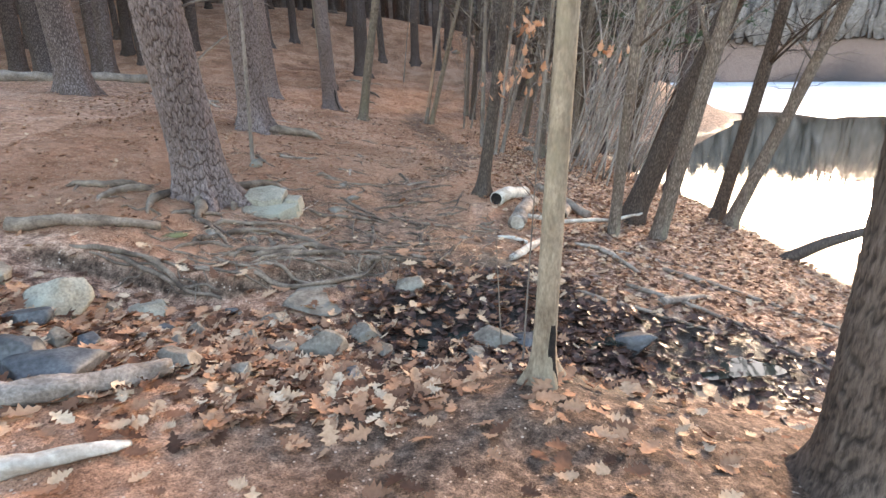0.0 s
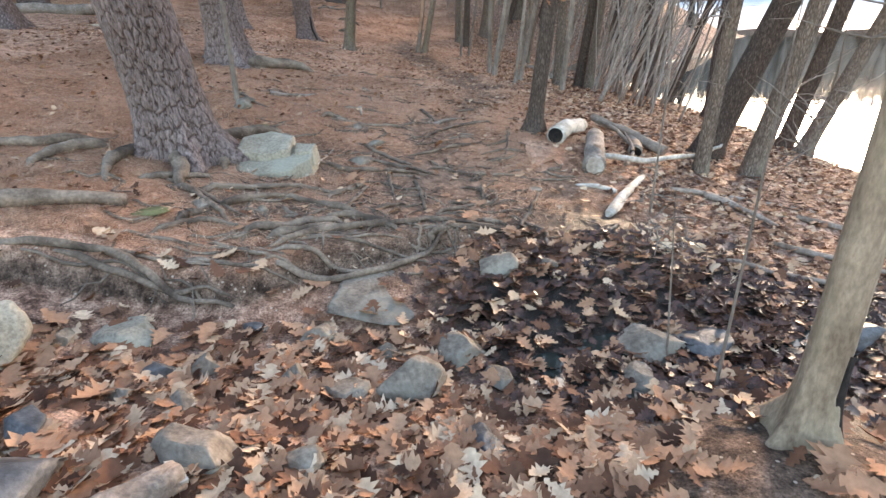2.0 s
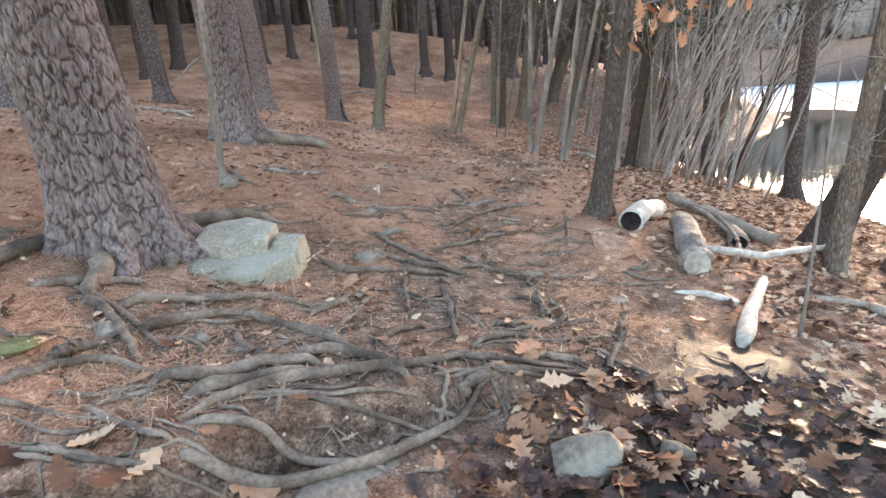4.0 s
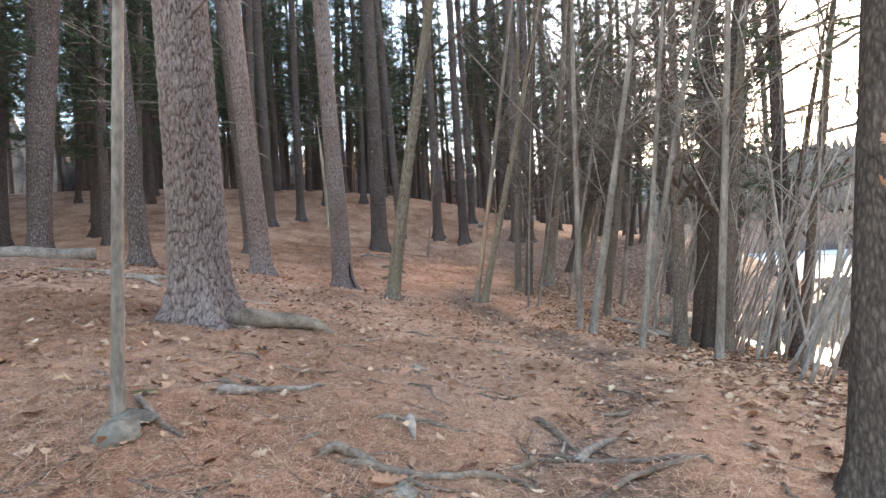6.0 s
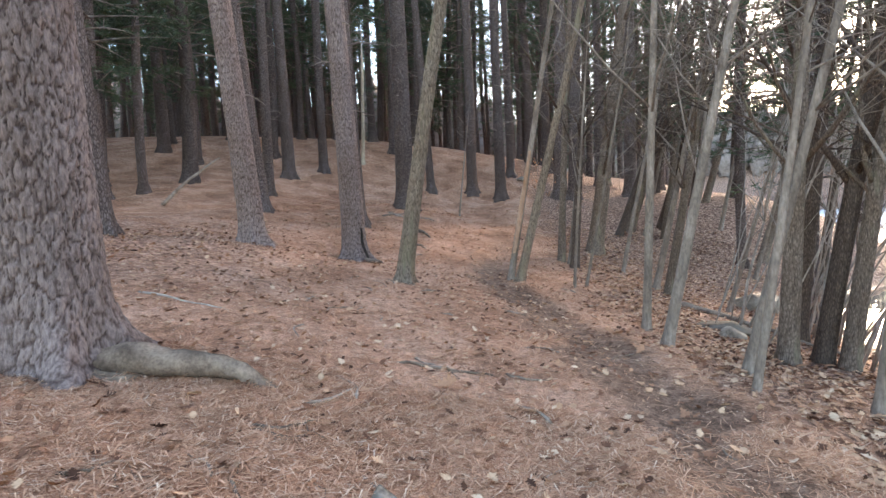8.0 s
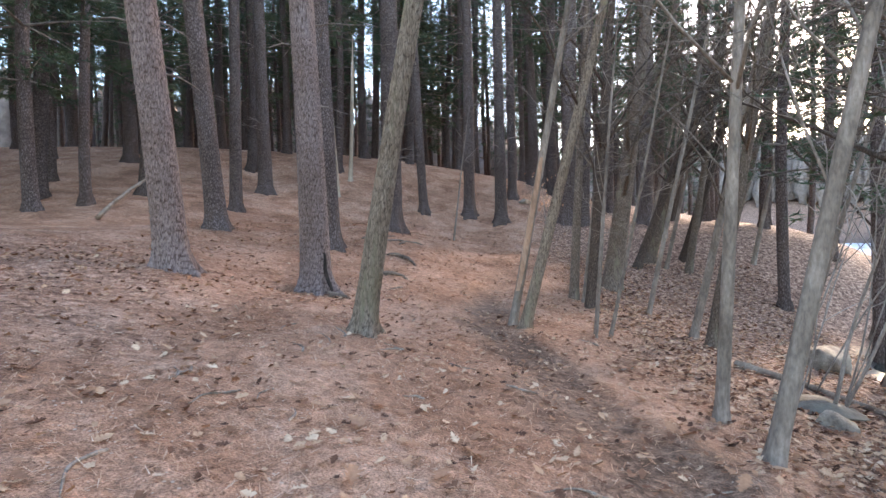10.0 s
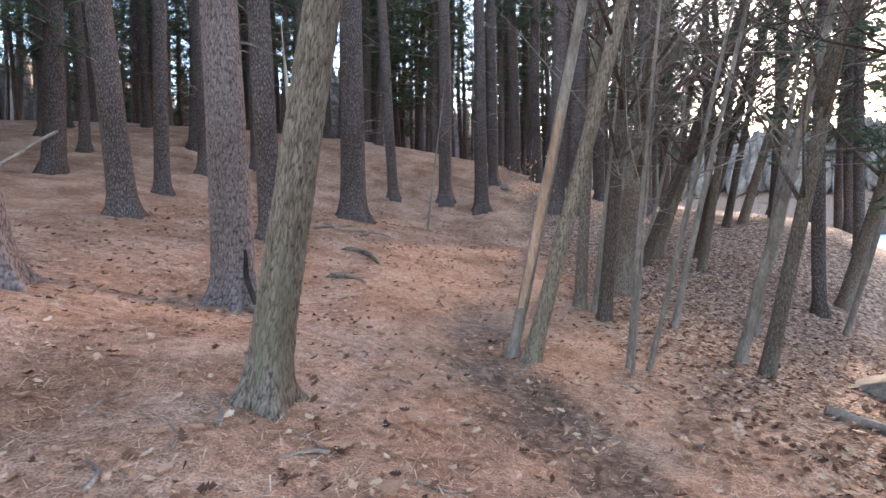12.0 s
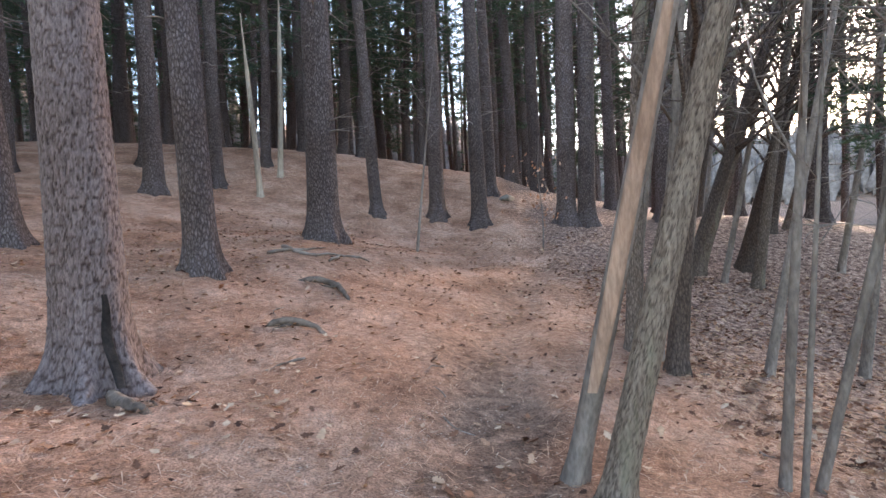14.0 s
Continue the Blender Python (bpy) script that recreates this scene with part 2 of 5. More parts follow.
xs_ = steps([(-700, -200, 100), (-200, -60, 20), (-60, -16, 4), (-16, -7, 0.5), (-7, -4, 0.12), (-4, 3, 0.05), (3, 7, 0.12), (7, 16, 0.5), (16, 60, 4), (60, 220, 10), (220, 700, 80)])
ys_ = steps([(-700, -200, 100), (-200, -40, 20), (-40, -8, 4), (-8, -1, 0.5), (-1, 1, 0.1), (1, 8, 0.05), (8, 18, 0.08), (18, 32, 0.25), (32, 60, 2), (60, 220, 10), (220, 700, 80)])
me_, X_, Y_ = grid_mesh("ground", xs_, ys_, lambda X, Y: land(X, Y) + relief(X, Y) * (np.hypot(X, Y) < 60))
cov = np.zeros((len(X_), 4), np.float32)
wob_ = 0.35 * vnoise(X_ * 1.7, Y_ * 1.7, 7)
cov[:, 0] = sfall(trail_near(X_, Y_) + wob_ * 0.7, 0.15, 0.7) * sfall(-Y_, -7.0, -4.0) * sfall(Y_, 17, 26) * 0.75
cov[:, 0] = np.maximum(cov[:, 0], 0.75 * sfall(np.hypot((X_ + 0.9) / 2.0, (Y_ - 5.6) / 1.6) + wob_, 0.5, 1.1))
cov[:, 0] = np.maximum(cov[:, 0], 0.95 * sfall(np.hypot((X_ - 0.9) / 2.3, (Y_ - 2.3) / 1.15) + wob_ * 0.6, 0.6, 1.1))
cov[:, 1] = sfall(np.hypot((X_ - 0.35) / 1.2, (Y_ - 4.15) / 0.95) + wob_ * 0.6, 0.7, 1.2) + sfall(np.hypot((X_ - 1.9) / 1.7, (Y_ - 3.75) / 0.75) + wob_, 0.5, 1.1)
cov[:, 1] = np.maximum(cov[:, 1], sfall(land(X_, Y_) + 0.15 * wob_, LAKE, LAKE + 0.16))
cov[:, 1] = np.maximum(cov[:, 1], 0.9 * sfall(np.hypot((X_ - 0.65) / 0.7, (Y_ - 5.1) / 0.55) + wob_ * 0.7, 0.5, 1.1))
cov[:, 1] = np.clip(cov[:, 1], 0, 1)
cov[:, 2] = (1 - 0.8 * sfall(np.hypot((X_ - 1.1) / 2.3, (Y_ - 2.1) / 1.25) + wob_ * 0.7, 0.5, 1.0)) * np.clip(sfall(-(X_ + wob_), -1.6, -0.5) + brook(X_, Y_) * (Y_ < 5) + 0.7 * sfall(np.hypot(X_ + 7, (Y_ - 14) / 1.5) + 3 * wob_, 1.5, 4), 0, 1)
# bare soil on the lip face, its dark band painting the shadow under the bank
lip_ = np.interp(X_, [-3.6, -1.9, -1.4, -0.5], [4.3, 4.28, 4.62, 5.02])
cov[:, 0] = np.maximum(cov[:, 0], sfall(np.abs(Y_ - lip_ + 0.02), 0.02, 0.08) * sfall(np.abs(X_ + 2.0), 1.3, 1.7))
cov[:, 3] = 1
ca_ = me_.color_attributes.new("cover", "FLOAT_COLOR", "POINT")
ca_.data.foreach_set("color", cov.ravel())
me_.materials.append(GROUND)
ground = tagged(new("ground", me_), "rolling forest floor of rusty pine needles and leaves", "ground", kind="structure")

WATER, nt_, bs_ = nodes_of("lake_water")
bs_.inputs["Base Color"].default_value = (0.03, 0.035, 0.03, 1)
bs_.inputs["Roughness"].default_value = 0.03
bs_.inputs["IOR"].default_value = 1.33
bs_.inputs["Specular IOR Level"].default_value = 0.6
bump(nt_, bs_, noise_tex(nt_, coords(nt_, (1, 1, 1)), 2.5, 3.0), 0.06, 0.03)
me_, X_, Y_ = grid_mesh("lake", steps([(3, 40, 1.0), (40, 240, 20)]), steps([(-200, -20, 20), (-20, 60, 2), (60, 240, 20)]), lambda X, Y: X * 0 + LAKE)
me_.materials.append(WATER)
tagged(new("water", me_), "calm pond mirroring the bright sky", "water", kind="structure")
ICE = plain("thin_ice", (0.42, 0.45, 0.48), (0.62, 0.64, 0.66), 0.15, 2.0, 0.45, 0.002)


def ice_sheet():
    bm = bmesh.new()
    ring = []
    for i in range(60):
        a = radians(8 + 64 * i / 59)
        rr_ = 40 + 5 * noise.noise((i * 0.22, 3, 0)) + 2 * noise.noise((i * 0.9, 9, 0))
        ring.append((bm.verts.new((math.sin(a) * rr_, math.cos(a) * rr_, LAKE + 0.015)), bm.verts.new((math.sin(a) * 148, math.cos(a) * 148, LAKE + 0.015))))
    for p, q in zip(ring, ring[1:]):
        bm.faces.new((p[0], p[1], q[1], q[0]))
    me = bpy.data.meshes.new("ice")
    bmesh.ops.recalc_face_normals(bm, faces=bm.faces)
    bm.to_mesh(me)
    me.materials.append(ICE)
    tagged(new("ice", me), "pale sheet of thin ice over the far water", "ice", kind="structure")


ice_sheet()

# ---- mesh helpers ----
def part(name, bm, material, parent, label=""):
    me = bpy.data.meshes.new(name)
    bm.to_mesh(me)
    bm.free()
    me.materials.append(material)
    me.shade_smooth()
    ob = new(name, me)
    if parent is not None:
        ob.parent = parent
    if label:
        ob["label"] = label
    return ob


def raw_part(name, verts, faces, material, parent, label="", smooth=True):
    me = bpy.data.meshes.new(name)
    me.from_pydata(verts, [], faces)
    me.materials.append(material)
    if smooth:
        me.shade_smooth()
    ob = new(name, me)
    if parent is not None:
        ob.parent = parent
    if label:
        ob["label"] = label
    return ob


def thing(name, at, label, category, group="", kind=""):
    e = new(name)
    e.location = at
    e.empty_display_size = 0.1
    return tagged(e, label, category, group, kind)


def tube(pts, radii, n=8, cap=True, rough=0.0, seed=0):
    """Rings round a line of points; returns lists of verts and faces."""
    V, F = [], []
    pts = [Vector(p) for p in pts]
    ref = Vector((0.31, 0.92, 0.17))
    for i, p in enumerate(pts):
        d = (pts[min(i + 1, len(pts) - 1)] - pts[max(i - 1, 0)]).normalized()
        u = d.cross(ref)
        if u.length < 0.05:
            u = d.cross(Vector((1, 0, 0)))
        u.normalize()
        w = d.cross(u)
        for k in range(n):
            a = 2 * math.pi * k / n
            r = radii[i]
            if rough:
                r *= 1 + rough * noise.noise((p.x * 6 + math.cos(a) * 1.3 + seed, p.y * 6 + math.sin(a) * 1.3, p.z * 6))
            V.append(tuple(p + (u * math.cos(a) + w * math.sin(a)) * r))
    for i in range(len(pts) - 1):
        for k in range(n):
            a, b = i * n + k, i * n + (k + 1) % n
            F.append((a, b, b + n, a + n))
    if cap:
        F.append(tuple(range(n - 1, -1, -1)))
        F.append(tuple(range((len(pts) - 1) * n, len(pts) * n)))
    return V, F


def merge(lots):
    V, F = [], []
    for v, f in lots:
        o = len(V)
        V += v
        F += [tuple(i + o for i in q) for q in f]
    return V, F

# ---- trees ----
def cells(u, v, seed, period):
    """Distance-to-border of jittered cells on a sheet that wraps in u; about 0 in the furrows, 1 on the plates."""
    iu, iv = np.floor(u).astype(np.int64), np.floor(v).astype(np.int64)
    f1 = np.full(u.shape, 9.0); f2 = np.full(u.shape, 9.0); lift = np.zeros(u.shape)
    for a in (-1, 0, 1):
        for b in (-1, 0, 1):
            cu, cv = iu + a, iv + b
            n = ((cu % period) * 374761393 + cv * 668265263 + seed * 974711) & 0x7FFFFFFF
            n = ((n ^ (n >> 13)) * 1274126177) & 0x7FFFFFFF
            jx = ((n >> 3) & 1023) / 1023.0; jy = ((n >> 14) & 1023) / 1023.0
            d = np.hypot(cu + 0.1 + 0.8 * jx - u, cv + 0.1 + 0.8 * jy - v)
            new1 = d < f1
            f2 = np.where(new1, f1, np.minimum(f2, d)); f1 = np.where(new1, d, f1)
            lift = np.where(new1, ((n >> 5) & 255) / 255.0, lift)
    return np.clip((f2 - f1) / 0.2, 0, 1), np.clip((f2 - f1) / 0.55, 0, 1) ** 0.7, lift


def trunk_mesh(r, height, lean, flare, around, dz, seed, plates=None, lobes=6, sway=0.05, taper=0.55, skew=0.5):
    """A tapered trunk with root flare. plates: (cell width, cell height, depth) of modelled bark."""
    rnd = random.Random(seed)
    fine = 4.0 if plates else 0
    zs = [-0.35]
    while zs[-1] < height:
        z = zs[-1]
        zs.append(z + (dz if z < max(fine, 1.0) else dz * (3 if plates and z < 7 else 8)))
    zs = np.array(zs)
    th = np.linspace(0, 2 * math.pi, around, endpoint=False)
    T, Z = np.meshgrid(th, zs)
    t = np.clip(Z / height, 0, 1)
    R = r * (1 - (1 - taper) * np.clip(t, 0, 1) ** 0.9)
    R = R * np.where(t > 0.75, 1 - 0.8 * (t - 0.75) / 0.25 * 0.9, 1)
    ph = rnd.random() * 6
    lob = 0.55 + 0.45 * np.cos(lobes * T + ph + 0.6 * np.sin(T * 2 + ph))
    zf = np.maximum(Z, -0.05)
    R = R + r * flare * np.exp(-zf / (0.55 * r + 0.05)) * (0.25 + 0.75 * lob ** 2) + r * 0.10 * flare * np.exp(-zf / (2.6 * r))
    R = R * (1 + 0.04 * np.sin(2 * T + Z * 0.7 + ph) + 0.025 * np.sin(3 * T - Z * 1.3 + seed))
    plate = None
    if plates:
        w, h, depth = plates
        period = max(6, int(round(2 * math.pi * r / w)))
        wig = 0.6 * vnoise(T * 3.0, Z * 5.0, seed) + 0.45 * vnoise(T * 14.0, Z * 30.0, seed + 3)
        c, dome, lift = cells(T / (2 * math.pi) * period + wig, Z / h + 0.3 * vnoise(T * 4.0, Z * 7.0, seed + 5), seed, period)
        plate = c.ravel()
        R = R - depth * (1 - dome) + 0.45 * depth * lift * c + 0.35 * depth * vnoise(T * r * 60, Z * 40, seed + 9)
    cx = lean[0] * Z + sway * np.sin(Z * 0.55 + ph) - sway * math.sin(ph)
    cy = lean[1] * Z + sway * np.cos(Z * 0.47 + ph) - sway * math.cos(ph)
    V = np.stack([cx + R * np.cos(T), cy + R * np.sin(T), Z], -1).reshape(-1, 3)
    n, k = len(zs), around
    I = np.arange(n * k).reshape(n, k)
    J = np.roll(I, -1, 1)
    F = np.stack([I[:-1], J[:-1], J[1:], I[1:]], -1).reshape(-1, 4)

    def axis(z):
        return Vector((lean[0] * z + sway * math.sin(z * 0.55 + ph) - sway * math.sin(ph), lean[1] * z + sway * math.cos(z * 0.47 + ph) - sway * math.cos(ph), z))
    return V, F, axis, plate


def crown_mesh(seed, low, high, reach, tufts):
    """Whorled limbs that carry tufts of needles; a real crown with gaps, as (limbs, needles)."""
    rnd = random.Random(seed)
    limbs, NV, NF = [], [], []
    z = low
    while z < high:
        k = rnd.choice((3, 4, 5))
        a0 = rnd.random() * 6.28
        span = reach * (1 - 0.75 * (z - low) / (high - low)) * (0.6 if z < low + 0.8 else 1)
        for i in range(k):
            if rnd.random() < 0.22:
                continue
            a = a0 + i * 6.283 / k + rnd.uniform(-0.4, 0.4)
            ln = span * rnd.uniform(0.55, 1.1)
            up = rnd.uniform(-0.12, 0.3)
            d = Vector((math.cos(a), math.sin(a), 0))
            pts = [d * (ln * s) + Vector((0, 0, z + up * ln * s - 0.10 * ln * s * s)) for s in (0, 0.35, 0.7, 1)]
            limbs.append(tube(pts, [0.035, 0.025, 0.015, 0.006], 3, False))
            for j in range(tufts):
                s = rnd.uniform(0.3, 1.0)
                c = d * (ln * s) + Vector((0, 0, z + up * ln * s - 0.10 * ln * s * s)) + Vector((rnd.gauss(0, 0.22), rnd.gauss(0, 0.22), rnd.gauss(0, 0.08))) * (0.6 + ln * 0.35)
                for q in range(12):
                    v = Vector((rnd.gauss(0, 1), rnd.gauss(0, 1), rnd.gauss(0.25, 0.55))).normalized() * rnd.uniform(0.13, 0.26)
                    side = v.cross(Vector((rnd.gauss(0, 1), rnd.gauss(0, 1), rnd.gauss(0, 1)))).normalized() * 0.015
                    o = len(NV)
                    NV += [tuple(c - side), tuple(c + side), tuple(c + v)]
                    NF.append((o, o + 1, o + 2))
        z += rnd.uniform(0.45, 0.8)
    return merge(limbs), (NV, NF)


def as_mesh(name, VF, material, smooth=True):
    me = bpy.data.meshes.new(name)
    me.from_pydata(VF[0], [], VF[1])
    me.materials.append(material)
    if smooth:
        me.shade_smooth()
    return me


CROWNS = []
for i_, (lo_, hi_, re_, tu_) in enumerate(((11.0, 17.0, 1.7, 7), (12.0, 17.5, 1.6, 7), (11.5, 18.0, 1.6, 7), (4.5, 16.5, 2.5, 15), (3.0, 14.0, 2.6, 16), (6.0, 17.5, 2.3, 15), (3.2, 13.0, 3.0, 7))):
    lm_, nd_ = crown_mesh(40 + i_, lo_, hi_, re_, tu_)
    CROWNS.append((as_mesh("limbs", lm_, TWIG), as_mesh("needles", nd_, NEEDLE, False)))


def dead_branches(parent, axis, r, seed, low=1.8, high=7.0, count=10, long=1.0):
    rnd = random.Random(seed)
    for i in range(count):
        z = rnd.uniform(low, high)
        a = rnd.random() * 6.283
        ln = long * rnd.uniform(0.25, 1.0)
        d = Vector((math.cos(a), math.sin(a), rnd.uniform(-0.15, 0.3)))
        s = axis(z) + d * (r * 0.5)
        pts = [s, s + d * ln * 0.4 + Vector((0, 0, 0.02)), s + d * ln * 0.75 + Vector((rnd.gauss(0, 0.05), rnd.gauss(0, 0.05), -0.03)), s + d * ln + Vector((rnd.gauss(0, 0.09), rnd.gauss(0, 0.09), -0.08))]
        lots = [tube(pts, [0.018, 0.012, 0.008, 0.003], 5)]
        if ln > 0.55:
            b = pts[1]
            e = b + Vector((rnd.gauss(0, 0.3), rnd.gauss(0, 0.3), rnd.uniform(0, 0.15)))
            lots.append(tube([b, (b + e) / 2 + Vector((0, 0, 0.02)), e], [0.008, 0.006, 0.002], 4))
        V, F = merge(lots)
        raw_part("dead_branch", V, F, TWIG, parent)


def plated(ob, plate):
    if plate is not None:
        a = ob.data.attributes.new("plate", "FLOAT", "POINT")
        a.data.foreach_set("value", plate.astype(np.float32))
    return ob


def pine(x, y, lean, r, seed, label, around=40, dz=0.1, plates=None, height=17.0, crown=0, flare=0.8, stubs=8, group="pines on the bank"):
    t = thing("pine_tree", (x, y, ground_z(x, y)), label, "tree", group)
    V, F, axis, plate = trunk_mesh(r, height, lean, flare, around, dz, seed, plates, sway=0.012)
    plated(raw_part("trunk", V, F, PINE_PLATED if plates else PINE, t), plate)
    c = CROWNS[crown]
    top = axis(11.0)
    for nm, me in zip(("crown_wood", "foliage"), c):
        o = new(nm, me)
        o.parent = t
        o.location = (top.x, top.y, 0)
        o.rotation_euler = (0, 0, seed * 1.7)
        o["kind"] = "stuff"
    if stubs:
        dead_branches(t, axis, r, seed, count=stubs)
    return t, axis


def limb_line(start, d, length, rnd, bend=0.12, n=5, up=0.0):
    pts = [Vector(start)]
    d = Vector(d).normalized()
    for i in range(n):
        d = (d + Vector((rnd.gauss(0, bend), rnd.gauss(0, bend), rnd.gauss(0, bend) + up))).normalized()
        pts.append(pts[-1] + d * length / n)
    return pts


def hardwood(x, y, lean, r, seed, label, material=None, height=9.0, limbs=5, flare=0.5, around=18, name="hardwood_tree", group="bare trees by the water", bow=0.0, crown_from=0.35, plates=None, dz=0.12):
    rnd = random.Random(seed)
    material = material or OAK
    t = thing(name, (x, y, ground_z(x, y)), label, "tree", group)
    V, F, axis, plate = trunk_mesh(r, height, lean, flare, around, dz, seed, plates, lobes=4, sway=0.02 + bow, taper=0.35)
    plated(raw_part("trunk", V, F, material, t), plate)
    for i in range(limbs):
        z = height * rnd.uniform(crown_from, 0.95)
        rr = r * (1 - 0.65 * z / height) * rnd.uniform(0.2, 0.42)
        a = rnd.random() * 6.283
        d = Vector((math.cos(a) * 0.7 + lean[0], math.sin(a) * 0.7 + lean[1], rnd.uniform(0.5, 1.1)))
        ln = rnd.uniform(0.18, 0.4) * height
        pts = limb_line(axis(z), d, ln, rnd, 0.09)
        V, F = tube(pts, [rr * (1 - 0.16 * j) for j in range(6)], 6)
        limb = raw_part("limb", V, F, material, t)
        lots = []
        for j in range(8):
            p = pts[rnd.randint(1, 5)]
            tw = limb_line(p, Vector((rnd.gauss(0, 1), rnd.gauss(0, 1), rnd.uniform(-0.2, 0.8))), ln * rnd.uniform(0.25, 0.6), rnd, 0.2, 4)
            q = max(rr * 0.28, 0.004)
            lots.append(tube(tw, [q, q * 0.8, q * 0.6, q * 0.45, q * 0.2], 4, False))
            e = limb_line(tw[2], Vector((rnd.gauss(0, 1), rnd.gauss(0, 1), rnd.uniform(-0.2, 0.8))), ln * rnd.uniform(0.12, 0.3), rnd, 0.25, 3)
            lots.append(tube(e, [q * 0.5, q * 0.4, q * 0.3, q * 0.12], 3, False))
        V, F = merge(lots)
        raw_part("twig", V, F, material, limb)["kind"] = "stuff"
    return t, axis


PINES = [  # x, y, lean x, lean y, radius, crown
    (-7.51, 11.52, -0.039, -0.026, 0.303, 1), (-11.09, 15.88, -0.028, -0.019, 0.264, 2), (-9.85, 16.68, 0.06, 0.03, 0.224, 0),
    (-6.76, 15.05, -0.033, -0.020, 0.165, 2), (-8.56, 28.14, -0.009, -0.003, 0.236, 0), 
    (-3.54, 24.78, 0.005, -0.007, 0.29, 1), (-6.97, 21.5, -0.065, -0.036, 0.231, 0), (-4.27, 21.28, -0.032, -0.014, 0.208, 1),
    (-7.97, 24.56, 0.018, 0.009, 0.171, 2)]
RIDGE_PINES = [
    (-3.10, 29.41, -0.050, -0.006, 0.174, 0), (-1.44, 29.70, 0.0, 0.0, 0.215, 1),
    (-0.30, 29.01, -0.004, 0.0, 0.206, 2), (0.28, 31.92, -0.011, 0.001, 0.184, 0), (2.04, 29.08, 0.022, -0.005, 0.258, 1),
    (2.56, 28.96, 0.028, -0.007, 0.235, 2), (-7.64, 29.76, 0.005, 0.002, 0.192, 1), (4.3, 32.5, 0.0, 0.0, 0.2, 0), (4.9, 29.5, 0.0, 0.0, 0.26, 3)]
NEARP = (0.040, 0.14, 0.012)
T1, T1_axis = pine(-2.77, 6.14, (-0.071, -0.069), 0.262, 1, "massive old pine with deeply plated grey bark and flared roots", 300, 0.011, NEARP, 18.0, 0, 0.8, 6)
T2, T2_axis = pine(-3.52, 10.28, (-0.010, -0.038), 0.250, 2, "large pine with rough reddish grey bark and spreading roots", 210, 0.016, NEARP, 18.0, 1, 0.9, 6)
P1_, P1_axis = pine(-5.02, 16.44, (-0.015, -0.134), 0.205, 3, "straight pine with flaking grey bark", 150, 0.022, (0.042, 0.10, 0.007), 17.0, 2, 0.7, 9)
P2_, P2_axis = pine(-3.69, 18.28, (-0.025, -0.006), 0.235, 4, "straight pine with flaking bark and a dark scar at its foot", 170, 0.02, (0.042, 0.10, 0.007), 17.0, 0, 0.8, 9)
for i_, (x_, y_, lx_, ly_, r_, c_) in enumerate(PINES + RIDGE_PINES):
    pine(x_, y_, (lx_, ly_), r_, 10 + i_, "tall straight pine with grey bark and dead lower branches", 36, 0.12, None, 17.5, c_, 0.7, 10)

HARD = [  # x, y, lean x, lean y, radius, height, label
    (3.65, 25.23, 0.304, -0.137, 0.186, 8), (4.81, 25.52, 0.239, -0.130, 0.159, 8), (7.0, 27.5, 0.211, -0.125, 0.14, 7), (6.2, 30.5, 0.133, -0.071, 0.14, 7),
    (0.82, 20.46, 0.056, -0.011, 0.095, 9), (1.03, 19.87, 0.067, -0.077, 0.10, 9), (1.99, 22.39, 0.123, -0.061, 0.22, 9),
    (3.2, 24.6, 0.333, -0.107, 0.12, 8), (4.6, 24.7, 0.130, -0.051, 0.11, 8), (6.4, 27.2, 0.147, -0.065, 0.11, 8), (2.78, 18.83, 0.135, -0.079, 0.101, 8),
    (0.98, 14.23, 0.028, -0.055, 0.054, 9), (6.91, 23.37, 0.199, -0.125, 0.142, 8), (7.4, 21.6, 0.094, -0.069, 0.12, 8),
    ]
SHORE_TREES = [
    (1.30, 12.3, 0.190, -0.082, 0.05, 7), (0.95, 13.36, 0.193, -0.042, 0.062, 8),
    (2.44, 13.76, 0.036, -0.018, 0.108, 9), (2.98, 14.02, 0.116, -0.065, 0.118, 9), (3.14, 13.79, 0.087, -0.052, 0.106, 8), (1.95, 11.6, 0.069, -0.044, 0.050, 7),
    (5.1, 15.0, 0.112, -0.083, 0.106, 8), (5.3, 14.3, 0.224, -0.178, 0.09, 7), (5.0, 15.8, 0.171, -0.117, 0.088, 7),
    (3.82, 16.10, 0.090, -0.032, 0.15, 9), (2.29, 7.06, 0.0, -0.11, 0.080, 8), (2.81, 7.98, 0.316, -0.13, 0.174, 9), (2.96, 7.22, 0.129, -0.125, 0.115, 9),
    (4.95, 9.53, 0.046, -0.213, 0.123, 8), (4.98, 9.13, 0.274, -0.152, 0.115, 8)]
for i_, (x_, y_, lx_, ly_, r_, h_) in enumerate(HARD + SHORE_TREES):
    thin = r_ < 0.075
    hardwood(x_, y_, (lx_, ly_), r_, 60 + i_, "slender bare tree leaning toward the water" if thin else "bare grey hardwood leaning toward the water", SMOOTH if thin else (OAK, DARKBARK)[i_ % 2], h_, 8 if thin else 14, 0.4, 12 if thin else 18, crown_from=0.22)
hardwood(-2.21, 15.05, (0.180, -0.003), 0.128, 101, "leaning oak with ridged greenish brown bark", OAK_PLATED, 9, 5, 0.9, 210, group="oaks beside the trail", plates=(0.020, 0.11, 0.007), dz=0.016)
TWA, TWA_axis = hardwood(-0.56, 17.38, (0.170, -0.198), 0.060, 102, "slim leaning trunk with a long barkless strip", SMOOTH, 8, 4, 0.4, 16, group="oaks beside the trail")
